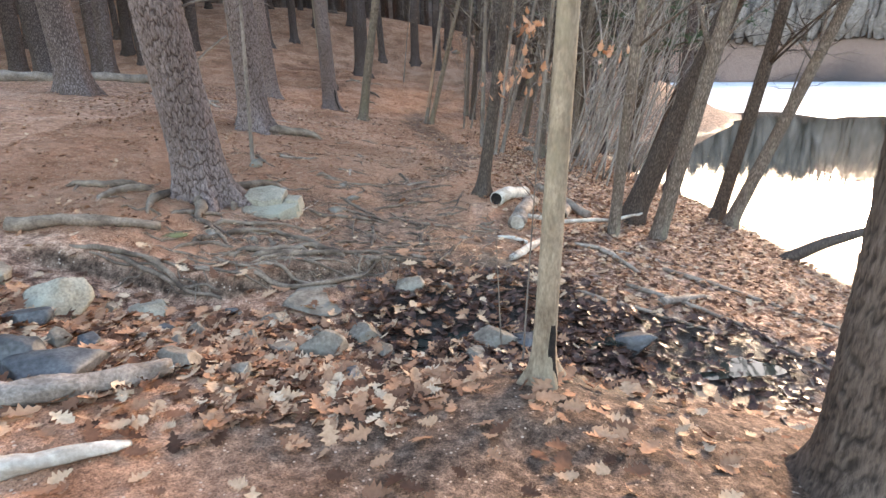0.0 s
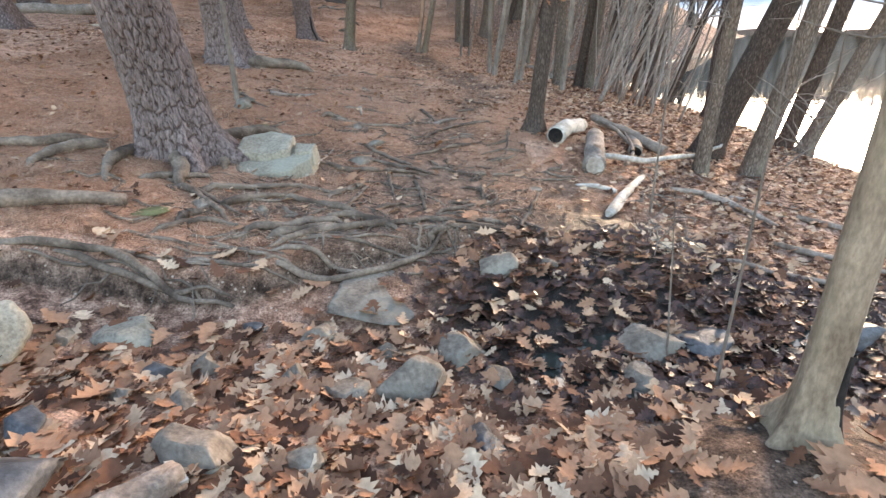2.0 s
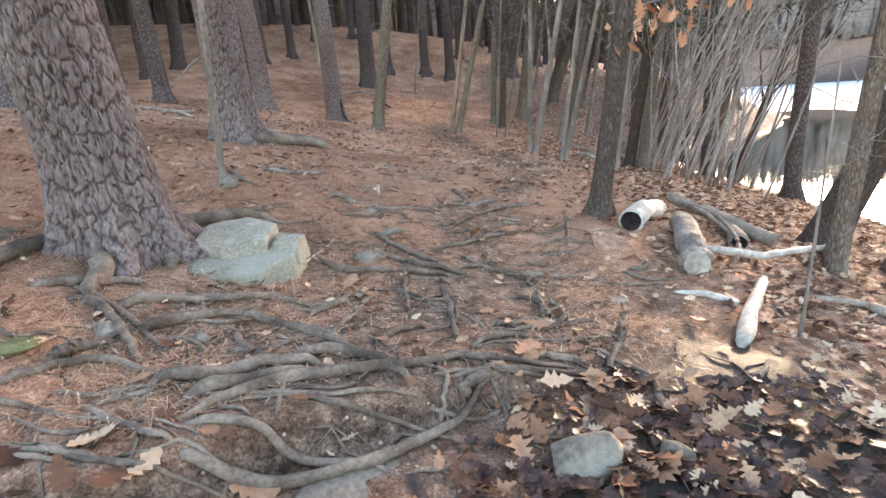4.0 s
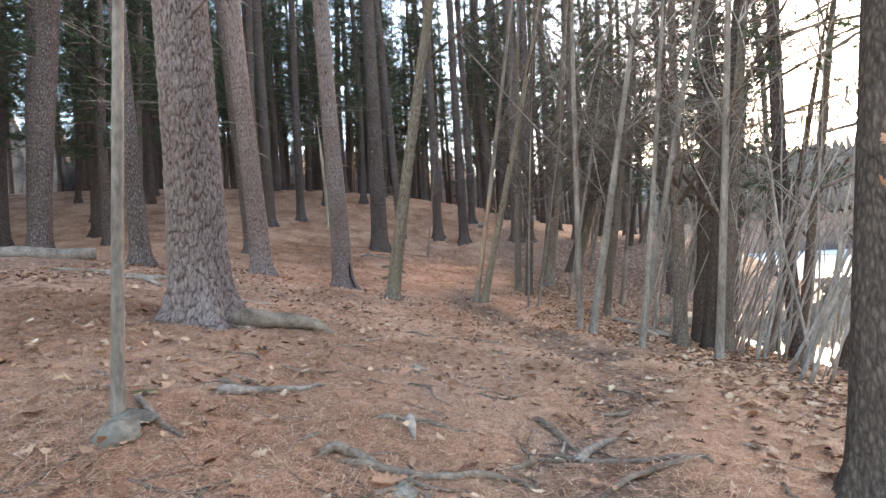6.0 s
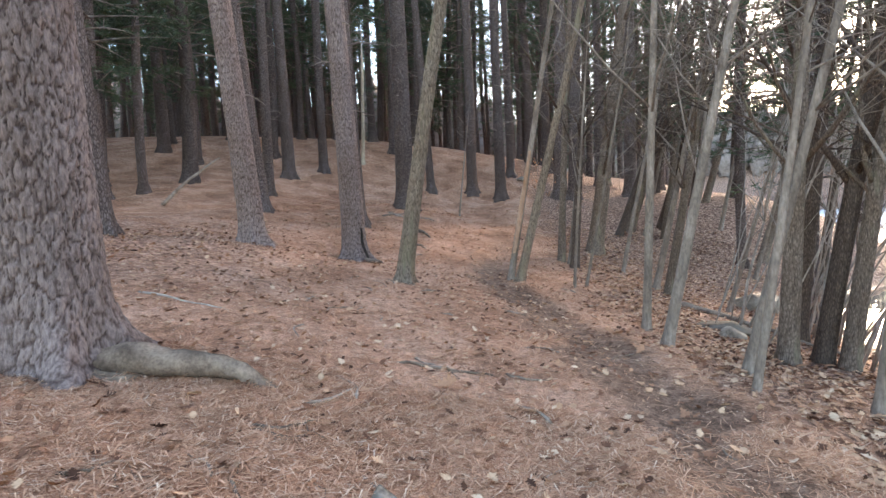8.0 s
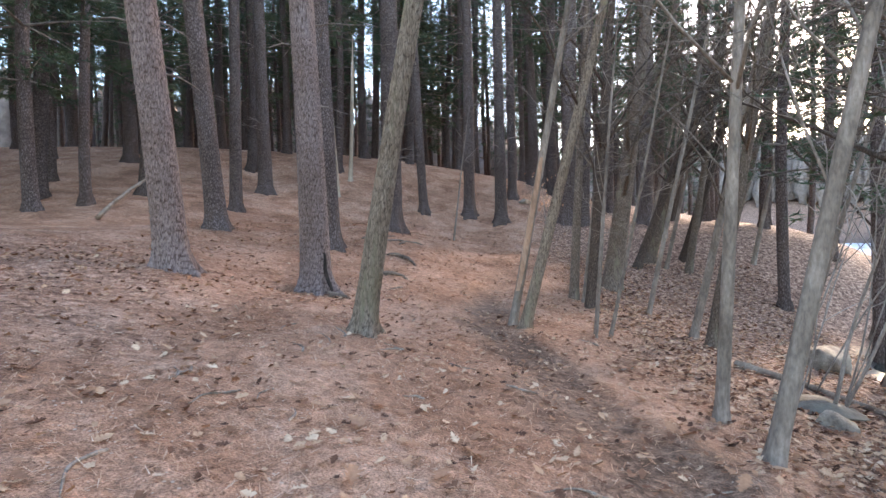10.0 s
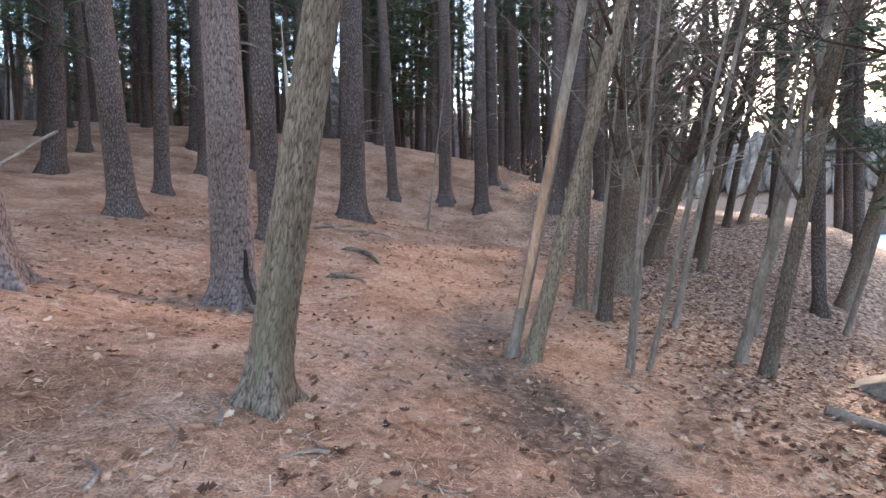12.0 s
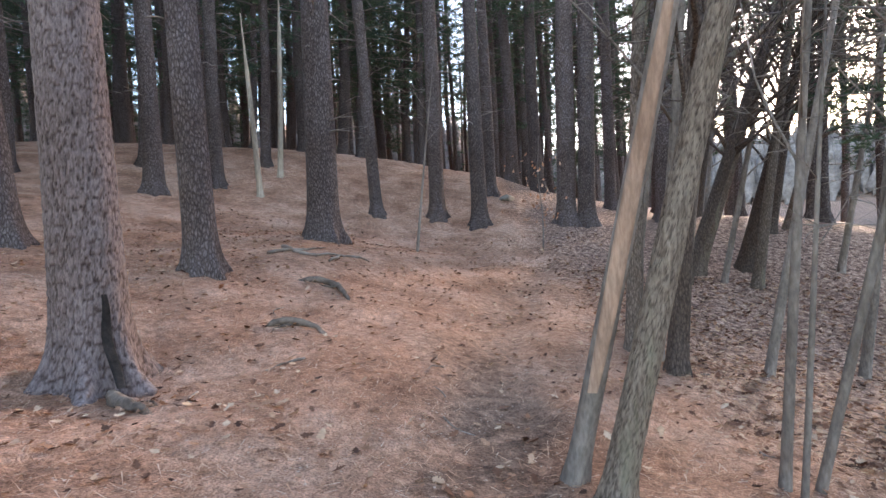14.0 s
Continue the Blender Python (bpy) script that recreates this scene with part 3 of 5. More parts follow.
hardwood(-0.40, 17.20, (0.246, 0.003), 0.085, 103, "slim leaning trunk with mossy dark bark", OAK_PLATED, 8, 4, 0.4, 90, group="oaks beside the trail", plates=(0.018, 0.06, 0.004), dz=0.02)
hardwood(0.527, 7.53, (0.118, 0.041), 0.090, 104, "straight dark-barked young oak beside the trail", DARKBARK, 9, 4, 0.9, 40, group="oaks beside the trail", crown_from=0.5)
T6, T6_axis = hardwood(0.60, 3.0, (0.012, 0.0), 0.074, 105, "pale lichen-spotted trunk with a hollow flared foot", LICHEN_BARK, 8, 4, 1.5, 60, group="oaks beside the brook", crown_from=0.5)
hardwood(2.01, 2.10, (-0.007, 0.042), 0.225, 106, "thick dark trunk with furrowed bark beside the brook", DARK_PLATED, 9, 4, 0.6, 90, group="oaks beside the brook", plates=(0.04, 0.2, 0.010), dz=0.03, crown_from=0.5)

SAPS = [(0.55, 3.5, 0.05, 0.02, 0.008, 2), (0.42, 3.75, -0.05, 0.05, 0.006, 1), (1.15, 5.7, 0.03, 0.0, 0.010, 2), (-2.71, 7.62, 0.068, -0.019, 0.030, 6), (0.61, 17.32, 0.078, -0.019, 0.018, 3), (-1.86, 26.43, 0.123, 0.007, 0.035, 4), (0.64, 17.53, 0.069, -0.042, 0.03, 5),
        (0.86, 17.56, 0.165, -0.105, 0.03, 5), (1.10, 11.72, 0.117, -0.026, 0.035, 6), (0.99, 20.24, 0.093, -0.010, 0.06, 7), (2.25, 20.40, 0.189, -0.033, 0.055, 7)]
for i_, (x_, y_, lx_, ly_, r_, h_) in enumerate(SAPS):
    hardwood(x_, y_, (lx_, ly_), r_, 130 + i_, "thin bare sapling with smooth pale bark", SMOOTH, h_, 4, 0.3, 10, "sapling", "saplings by the trail", 0.005)


def thicket(x, y, seed):
    """A clump of thin stems that arch over toward the water."""
    rnd = random.Random(seed)
    t = thing("shrub", (x, y, ground_z(x, y)), "clump of thin bare stems arching toward the water", "shrub", "shrubs along the shore")
    for i in range(rnd.randint(5, 7)):
        s = Vector((rnd.gauss(0, 0.35), rnd.gauss(0, 0.45), -0.1))
        ln = rnd.uniform(3.0, 6.0)
        r = rnd.uniform(0.010, 0.028)
        pts = limb_line(s, (rnd.uniform(0.0, 0.45), rnd.uniform(-0.3, 0.1), 1), ln, rnd, 0.06, 8, -0.01)
        V, F = tube(pts, [r * (1 - 0.1 * j) for j in range(9)], 6)
        stem = raw_part("stem", V, F, STEM, t)
        lots = []
        for j in range(5):
            p = pts[rnd.randint(3, 8)]
            lots.append(tube(limb_line(p, (rnd.gauss(0.2, 0.5), rnd.gauss(0, 0.5), 0.8), ln * rnd.uniform(0.15, 0.35), rnd, 0.15, 4), [r * 0.45, r * 0.35, r * 0.25, r * 0.18, r * 0.06], 4, False))
        V, F = merge(lots)
        raw_part("twig", V, F, STEM, stem)["kind"] = "stuff"


rnd_ = random.Random(5)
for i_ in range(15):
    yy = 10.5 + 7.5 * (i_ + rnd_.random()) / 15
    edge_ = 4.6 if yy < 16 else 4.6 + (yy - 16) * 0.32
    thicket(edge_ - rnd_.uniform(0.0, 1.9), yy, 200 + i_)

# far pines: the wood behind the ridge and up the bank
FAR_TRUNKS = [as_mesh("trunk", trunk_mesh(r, 18.0, (0, 0), 0.6, 16, 0.3, 300 + i, None, sway=0.08)[:2], PINE) for i, r in enumerate((0.16, 0.2, 0.24, 0.13))]
placed = [(p[0], p[1]) for p in PINES + RIDGE_PINES] + [(-2.92, 6.02), (-3.43, 10.04), (-4.97, 16.1), (-3.4, 17.2)]
rnd_ = random.Random(11)


def far_pine(x, y, i, crown):
    t = thing("pine_tree", (x, y, float(land(x, y))), "distant tall pine with a dark needled crown", "tree", "pines of the wood behind")
    o = new("trunk", FAR_TRUNKS[i % 4])
    o.parent = t
    for nm, me in zip(("crown_wood", "foliage"), CROWNS[crown]):
        o = new(nm, me)
        o.parent = t
        o["kind"] = "stuff"
    t.rotation_euler = (rnd_.gauss(0, 0.015), rnd_.gauss(0, 0.015), rnd_.random() * 6.28)
    t.scale = (1, 1, rnd_.uniform(0.9, 1.15))


n_far = 0
for k_ in range(6000):
    if n_far >= 260:
        break
    x_, y_ = rnd_.uniform(-34, 17), rnd_.uniform(7, 64)
    if not (y_ > 31.5 + 0.25 * abs(x_ + 2) * 0 or x_ < -9.5 - max(0, (14 - y_) * 0.6)):
        continue
    if x_ > 6 + (y_ - 32) * 0.5 or (y_ < 22 and x_ > -10.5):
        continue
    if any((x_ - a) ** 2 + (y_ - b) ** 2 < 2.0 for a, b in placed):
        continue
    placed.append((x_, y_))
    far_pine(x_, y_, k_, rnd_.choice((3, 4, 5)))
    n_far += 1
for x_, y_ in ((7.2, 30.0), (8.6, 33.0), (6.6, 34.5), (10.5, 37.0), (9.0, 25.8), (10.6, 28.4), (12.4, 31.4), (9.6, 30.6), (13.4, 34.5), (8.2, 28.0), (11.5, 26.2)):
    far_pine(x_, y_, 3, 4)
for x_, y_ in ((5.0, 14.9), (5.4, 18.4), (6.7, 20.6), (6.2, 23.0), (5.2, 12.2)):
    far_pine(x_, y_, 3, 6)
rnd_ = random.Random(91)
for i_ in range(10):
    x_, y_ = rnd_.uniform(2.2, 7.5), rnd_.uniform(17.5, 27.5)
    hardwood(x_, y_, (rnd_.uniform(0.05, 0.25), rnd_.uniform(-0.12, 0.0)), rnd_.uniform(0.03, 0.075), 400 + i_, "slender bare tree leaning toward the water", SMOOTH, rnd_.uniform(5, 8), 7, 0.4, 10, crown_from=0.25)

# ---- far shore and the depth of the wood ----
def far_woods(a0, a1, d0, d1, n, h0, h1, seed, label):
    """Uneven rows of small crowns, too far off to tell apart."""
    rnd = random.Random(seed)
    V, F = [], []
    for i in range(n):
        a = radians(rnd.uniform(a0, a1))
        d = rnd.uniform(d0, d1)
        x, y = math.sin(a) * d, math.cos(a) * d
        z = float(land(x, y))
        h, w = rnd.uniform(h0, h1), rnd.uniform(0.9, 1.9)
        o = len(V)
        for j, (fz, fr) in enumerate(((0.0, 0.5), (0.3, 1.0), (0.6, 0.8), (0.85, 0.4), (1.0, 0.05))):
            for k in range(7):
                b = 6.283 * k / 7 + j
                q = w * fr * rnd.uniform(0.6, 1.3)
                V.append((x + math.cos(b) * q, y + math.sin(b) * q, z + h * fz + rnd.uniform(-0.4, 0.4)))
        for j in range(4):
            for k in range(7):
                F.append((o + j * 7 + k, o + j * 7 + (k + 1) % 7, o + j * 7 + 7 + (k + 1) % 7, o + j * 7 + 7 + k))
    ob = raw_part("far_woods", V, F, FARWOOD, None)
    tagged(ob, label, "woods", kind="stuff")


FARWOOD = plain("far_woods", (0.17, 0.132, 0.11), (0.27, 0.215, 0.185), 0.25, 1.5, 1.0, 0.1)
far_woods(2, 88, 138, 172, 2600, 6.0, 11.0, 77, "hazy grey wooded hillside across the pond")
far_woods(-85, 6, 72, 100, 800, 8, 13, 78, "dense dark woods beyond the pines")

# ---- roots, stones, fallen wood ----
ROOT = plain("root_bark", (0.085, 0.057, 0.041), (0.26, 0.188, 0.138), 5.0, 55.0, 0.9, 0.004)
STONE = plain("brook_stone", (0.13, 0.099, 0.074), (0.29, 0.23, 0.176), 5.0, 45.0, 0.85, 0.008, third=(0.21, 0.19, 0.15), per_object=0.25)
WET_STONE = plain("dark_wet_stone", (0.045, 0.043, 0.044), (0.13, 0.122, 0.118), 5.0, 45.0, 0.5, 0.006)
SLAB = plain("lichened_slab", (0.25, 0.207, 0.15), (0.40, 0.335, 0.255), 4.0, 50.0, 0.9, 0.008, third=(0.31, 0.295, 0.225))
WEATHERED = plain("weathered_wood", (0.15, 0.115, 0.092), (0.31, 0.245, 0.20), 5.0, 40.0, 0.85, 0.007)
PALE = plain("pale_barkless_wood", (0.34, 0.285, 0.23), (0.62, 0.55, 0.47), 5.0, 30.0, 0.8, 0.006, third=(0.25, 0.19, 0.15))
ROTTEN = plain("dark_rotten_wood", (0.008, 0.006, 0.005), (0.04, 0.03, 0.025), 8.0, 50.0, 0.95, 0.006)
BRANCHWOOD = plain("fallen_branch_wood", (0.17, 0.12, 0.09), (0.36, 0.28, 0.22), 5.0, 50.0, 0.9, 0.004)
MOSS = plain("moss", (0.10, 0.09, 0.04), (0.19, 0.175, 0.08), 9.0, 120.0, 1.0, 0.01)


def smooth_line(pts, n):
    """Points along a soft curve through the given ones."""
    P = [Vector(p) for p in pts]
    P = [P[0] * 2 - P[1]] + P + [P[-1] * 2 - P[-2]]
    out = []
    m = len(P) - 3
    for i in range(n + 1):
        u = m * i / n
        k = min(int(u), m - 1)
        t = u - k
        a, b, c, d = P[k:k + 4]
        out.append(0.5 * ((2 * b) + (c - a) * t + (2 * a - 5 * b + 4 * c - d) * t * t + (3 * b - a - 3 * c + d) * t ** 3))
    return out


root_count = [0]


def surface_root(line, r):
    """A root of the old pine that runs half buried over the ground, with side rootlets."""
    root_count[0] += 1
    rnd = random.Random(900 + root_count[0])
    base = smooth_line([(x, y, 0) for x, y in line], 8 * len(line))
    n = len(base)
    pts, rad = [], []
    for i, p in enumerate(base):
        x = p.x + rnd.gauss(0, 0.006)
        y = p.y + 0.02 * noise.noise((p.x * 4, p.y * 4, root_count[0]))
        s = i / (n - 1)
        dive = -1.3 * r * (max(0, 0.12 - s) + max(0, s - 0.88)) / 0.12
        pts.append((x, y, ground_z(x, y) + 0.7 * r + dive + 0.25 * r * noise.noise((s * 5, root_count[0], 1))))
        rad.append(r * (0.75 + 0.35 * math.sin(math.pi * min(1, s * 1.1))) * (1 - 0.35 * s))
    lots = [tube(pts, [(0.78 if 0.03 < r < 0.05 else 0.92) * q for q in rad], 9, True, 0.45, root_count[0])]
    for j in range(2):
        k = rnd.randint(2, n - 3)
        a = rnd.random() * 6.28
        q = Vector(pts[k])
        side = []
        for m in range(5):
            u = q + Vector((math.cos(a), math.sin(a), 0)) * (0.07 * m)
            a += rnd.gauss(0, 0.35)
            side.append((u.x, u.y, ground_z(u.x, u.y) + 0.004 + (0.4 * r if m == 0 else 0)))
        lots.append(tube(side, [r * 0.35, r * 0.32, r * 0.27, r * 0.2, r * 0.1], 6))
    V, F = merge(lots)
    ob = raw_part("root", V, F, ROOT, T1)
    ob.matrix_parent_inverse = Matrix.Translation(-Vector(T1.location))
    return ob


surface_root([(-2.45, 5.36), (-2.27, 5.51), (-1.94, 5.57), (-1.63, 5.72)], 0.032)
surface_root([(-2.24, 5.24), (-2.09, 5.35), (-1.80, 5.47)], 0.038)
surface_root([(-1.89, 5.49), (-1.70, 5.40), (-1.46, 5.29), (-1.25, 5.14), (-1.07, 5.02), (-0.96, 4.92)], 0.03)
surface_root([(-1.54, 5.05), (-1.33, 5.11), (-1.11, 5.05), (-0.99, 4.97)], 0.04)
surface_root([(-1.98, 4.83), (-1.78, 4.88), (-1.55, 4.99), (-1.33, 5.04)], 0.045)
surface_root([(-1.82, 4.74), (-1.60, 4.85), (-1.37, 4.97)], 0.04)
surface_root([(-1.65, 6.35), (-1.50, 6.15), (-1.26, 6.15), (-0.95, 6.20), (-0.73, 6.21)], 0.025)
surface_root([(-1.42, 6.99), (-1.18, 6.73), (-0.96, 6.52), (-0.85, 6.43)], 0.022)
surface_root([(-1.78, 7.67), (-1.45, 7.66), (-1.09, 7.75), (-0.81, 7.69)], 0.022)
surface_root([(-0.75, 7.28), (-0.53, 7.69), (-0.01, 8.05), (0.13, 8.00)], 0.018)
surface_root([(-0.89, 6.72), (-0.58, 6.96), (-0.28, 7.13), (-0.11, 7.24)], 0.02)
surface_root([(-0.33, 6.32), (-0.05, 6.29), (0.19, 6.34)], 0.016)
surface_root([(-0.85, 6.06), (-0.80, 5.76), (-0.78, 5.42), (-0.77, 5.32)], 0.018)
surface_root([(-0.87, 5.06), (-0.79, 5.16), (-0.64, 5.14), (-0.55, 5.16)], 0.025)
surface_root([(-0.76, 4.92), (-0.66, 5.00), (-0.56, 5.11)], 0.03)
surface_root([(-0.39, 5.25), (-0.25, 5.22), (-0.17, 5.19)], 0.02)
surface_root([(-0.15, 5.09), (-0.01, 5.31), (0.15, 5.66), (0.25, 6.07)], 0.018)
surface_root([(-0.25, 6.08), (-0.28, 5.78), (-0.29, 5.63)], 0.015)
surface_root([(-1.14, 5.24), (-1.06, 5.37), (-0.92, 5.48)], 0.02)
surface_root([(-0.70, 5.28), (-0.55, 5.39), (-0.42, 5.45)], 0.02)
surface_root([(-2.62, 5.44), (-2.45, 5.33), (-2.30, 5.21), (-2.09, 5.00)], 0.038)
surface_root([(-2.89, 5.46), (-2.72, 5.57), (-2.53, 5.69), (-2.42, 5.70)], 0.03)
surface_root([(-2.41, 4.88), (-2.37, 5.01), (-2.28, 5.06)], 0.04)
surface_root([(-2.12, 5.13), (-2.00, 5.20), (-1.85, 5.11)], 0.016)
surface_root([(-1.82, 5.29), (-1.72, 5.15), (-1.55, 5.03)], 0.018)
surface_root([(-1.35, 5.23), (-1.35, 5.39), (-1.25, 5.71), (-1.21, 5.83)], 0.018)
surface_root([(-0.71, 6.64), (-0.52, 6.40), (-0.31, 6.26)], 0.016)
surface_root([(0.29, 7.77), (0.17, 7.21), (0.08, 6.76)], 0.015)
surface_root([(-0.39, 5.61), (-0.22, 5.58), (0.00, 5.59)], 0.015)
surface_root([(-1.53, 5.54), (-1.36, 5.69), (-1.24, 5.80)], 0.02)
surface_root([(-1.08, 6.29), (-1.06, 6.00), (-1.00, 5.52)], 0.016)
surface_root([(-3.21, 4.38), (-2.66, 4.41), (-2.27, 4.27), (-1.87, 4.22)], 0.035)
surface_root([(-2.88, 4.38), (-2.36, 4.28), (-1.94, 4.28)], 0.025)
surface_root([(-1.81, 4.63), (-1.46, 4.88), (-1.05, 5.01), (-0.58, 5.24)], 0.03)
surface_root([(-1.71, 4.47), (-1.27, 4.52), (-0.90, 4.73), (-0.56, 5.08)], 0.035)
surface_root([(-2.55, 4.72), (-2.23, 4.96), (-1.80, 4.76)], 0.022)
surface_root([(-2.76, 5.59), (-2.38, 5.36), (-2.00, 5.06)], 0.02)
surface_root([(-1.32, 6.50), (-0.88, 6.31), (-0.60, 6.21)], 0.02)
surface_root([(-0.84, 8.14), (-0.24, 8.10), (0.11, 8.07)], 0.018)
surface_root([(-3.4, 10.2), (-3.1, 10.25), (-2.79, 10.28), (-2.25, 10.32)], 0.11)
surface_root([(-1.66, 8.25), (-1.44, 8.29), (-1.20, 8.23)], 0.02)
surface_root([(-0.74, 8.51), (-0.62, 8.39), (-0.54, 8.24)], 0.022)
surface_root([(-1.84, 7.67), (-1.71, 7.73), (-1.50, 7.65)], 0.035)
surface_root([(-1.82, 9.23), (-1.45, 9.23), (-0.95, 8.95), (-0.78, 8.90)], 0.012)
surface_root([(-0.08, 9.52), (0.10, 9.46), (0.34, 9.18)], 0.012)
surface_root([(-1.75, 11.28), (-1.34, 11.33), (-0.92, 11.38)], 0.015)
surface_root([(-2.95, 19.62), (-2.68, 19.70), (-2.37, 19.55)], 0.05)
surface_root([(-3.16, 21.59), (-2.68, 21.48), (-2.37, 20.83)], 0.05)
rnd_ = random.Random(321)
for i_ in range(120):
    x0 = rnd_.uniform(-2.9, 0.5)
    y0 = rnd_.uniform(4.5, 7.4) if i_ < 96 else rnd_.uniform(7.4, 10.0)
    a_ = rnd_.choice((0, 0, 0.3, -0.4, 1.2, 2.6)) + rnd_.gauss(0, 0.3)
    ln_ = rnd_.uniform(0.2, 0.55)
    surface_root([(x0, y0), (x0 + math.cos(a_) * ln_ * 0.5, y0 + math.sin(a_) * ln_ * 0.5), (x0 + math.cos(a_ + 0.5) * ln_, y0 + math.sin(a_ + 0.5) * ln_)], rnd_.uniform(0.006, 0.018))
for i_ in range(16):
    side_ = i_ % 2
    x0 = rnd_.uniform(-3.2, -2.0) if side_ else rnd_.uniform(-1.8, -0.6)
    y0 = rnd_.uniform(4.28, 4.75) if side_ else 4.55 + 0.42 * (x0 + 1.8) + rnd_.uniform(-0.05, 0.4)
    a_ = rnd_.gauss(0.05 if side_ == 0 else -0.12, 0.28)
    ln_ = rnd_.uniform(0.4, 0.95)
    surface_root([(x0, y0), (x0 + ln_ * 0.35, y0 + a_ * ln_ * 0.5), (x0 + ln_ * 0.7, y0 + a_ * ln_ * 0.6 + rnd_.gauss(0, 0.03)), (x0 + ln_, y0 + a_ * ln_ + rnd_.gauss(0, 0.05))], rnd_.uniform(0.010, 0.022))
for l_, r_ in (([(-2.82, 5.98), (-2.66, 5.72), (-2.6, 5.45)], 0.075), ([(-2.7, 6.2), (-2.45, 6.05), (-2.38, 5.9)], 0.055), ([(-3.05, 5.95), (-3.1, 5.6), (-3.02, 5.3)], 0.055), ([(-2.75, 6.45), (-2.4, 6.75), (-2.1, 6.95)], 0.07), ([(-3.35, 6.1), (-3.75, 5.85), (-4.1, 5.75)], 0.05), ([(-3.3, 6.0), (-3.5, 5.7), (-3.55, 5.3)], 0.05)):
    surface_root(l_, r_)


def rock_mesh(sx, sy, sz, seed):
    """A blunt, faceted stone: a ball cut by planes and roughened."""
    bm = bmesh.new()
    bmesh.ops.create_icosphere(bm, subdivisions=4, radius=0.5)
    rnd = random.Random(seed)
    cuts = [(Vector((rnd.gauss(0, 1), rnd.gauss(0, 1), rnd.gauss(0.3, 0.7))).normalized(), rnd.uniform(0.24, 0.38)) for _ in range(11)]
    for v in bm.verts:
        p = v.co.copy()
        for c, k in cuts:
            d = p.dot(c) - k
            if d > 0:
                p -= c * d * 0.92
        q = v.co
        p *= 1 + 0.10 * noise.noise(q * 2.5 + Vector((seed, 0, 0))) + 0.05 * noise.noise(q * 9 + Vector((seed, 5, 0))) + 0.025 * noise.noise(q * 26 + Vector((seed, 9, 0)))
        v.co = Vector((p.x * sx, p.y * sy, p.z * sz)) * 1.28
    return bm


stone_count = [0]


def stone(x, y, w, h, mat=None, label="rounded grey stone lying among fallen leaves", name="stone", group="stones of the brook"):
    stone_count[0] += 1
    k = stone_count[0]
    rnd = random.Random(500 + k)
    ob = part(name, rock_mesh(w * 0.92, w * rnd.uniform(0.6, 0.9), h * 0.85, k), mat or (STONE, STONE, WET_STONE, STONE)[k % 4], None)
    ob.location = (x, y + w * 0.2, ground_z(x, y + w * 0.2) + h * 0.10)
    ob.rotation_euler = (rnd.gauss(0, 0.12), rnd.gauss(0, 0.12), rnd.gauss(0, 0.5))
    return tagged(ob, label, "stone", group)


stone(-2.51, 2.69, 0.37, 0.34, WET_STONE, "large blue-grey stone by the brook")
stone(-2.25, 2.60, 0.60, 0.23, WET_STONE, "flat dark grey stone by the brook")
stone(-1.65, 2.91, 0.34, 0.20)
stone(-0.94, 3.49, 0.34, 0.28)
stone(-0.66, 3.79, 0.32, 0.22)
stone(-0.65, 3.07, 0.27, 0.11)
for a_ in ((-1.46, 3.56, 0.16, 0.16), (-1.23, 3.47, 0.28, 0.15), (-1.92, 3.67, 0.17, 0.14), (-2.08, 3.59, 0.20, 0.12), (-2.14, 3.38, 0.14, 0.11), (-1.87, 3.30, 0.21, 0.09), (-2.49, 3.04, 0.20, 0.15), (-2.32, 3.07, 0.21, 0.14), (-2.64, 3.83, 0.15, 0.11)):
    stone(*a_)
for a_ in ((-1.30, 2.93, 0.18, 0.15), (0.21, 3.54, 0.20, 0.13), (-2.82, 3.21, 0.31, 0.17), (-1.41, 3.94, 0.21, 0.14), (-0.47, 3.61, 0.16, 0.13), (-0.36, 4.55, 0.28, 0.20), (-1.75, 4.02, 0.12, 0.08), (-1.05, 3.85, 0.15, 0.1), (0.0, 4.6, 0.16, 0.1)):
    stone(*a_)
stone(0.35, 3.77, 0.39, 0.20, STONE, "smooth tan stone at the edge of the puddle")
stone(0.66, 3.77, 0.33, 0.15, WET_STONE, "wet grey stone at the edge of the puddle")
stone(-2.9, 3.5, 0.5, 0.36, SLAB, "mossy boulder under the root bank")
stone(-3.47, 3.80, 0.30, 0.25, STONE, "mossy grey stone under the root bank")
stone(-2.39, 3.87, 0.33, 0.15, SLAB, "pale green flat stone under the roots")
stone(-1.16, 4.22, 0.6, 0.06, STONE, "wet flat slab in the brook bed")
stone(1.48, 3.83, 0.39, 0.22, WET_STONE, "dark angular stone in the mud")
for a_ in ((-1.44, 7.47, 0.16, 0.08), (-1.34, 6.35, 0.26, 0.09), (-1.24, 6.94, 0.21, 0.07), (-1.48, 9.43, 0.15, 0.08), (-2.62, 7.42, 0.20, 0.11), (-2.64, 7.54, 0.24, 0.07), (-2.35, 5.15, 0.14, 0.08), (-1.95, 5.2, 0.1, 0.07), (0.2, 5.9, 0.14, 0.07)):
    stone(*a_, STONE, "small grey stone set in the needle floor", "stone", "stones of the trail")
stone(4.6, 18.7, 1.3, 0.7, STONE, "large mossy boulder on the shore", "boulder", "boulders on the shore")
stone(2.6, 15.6, 0.9, 0.30, STONE, "low grey boulder sunk in leaves", "boulder", "boulders on the shore")
stone(2.4, 14.9, 0.45, 0.2, STONE, "low grey boulder sunk in leaves", "boulder", "boulders on the shore")
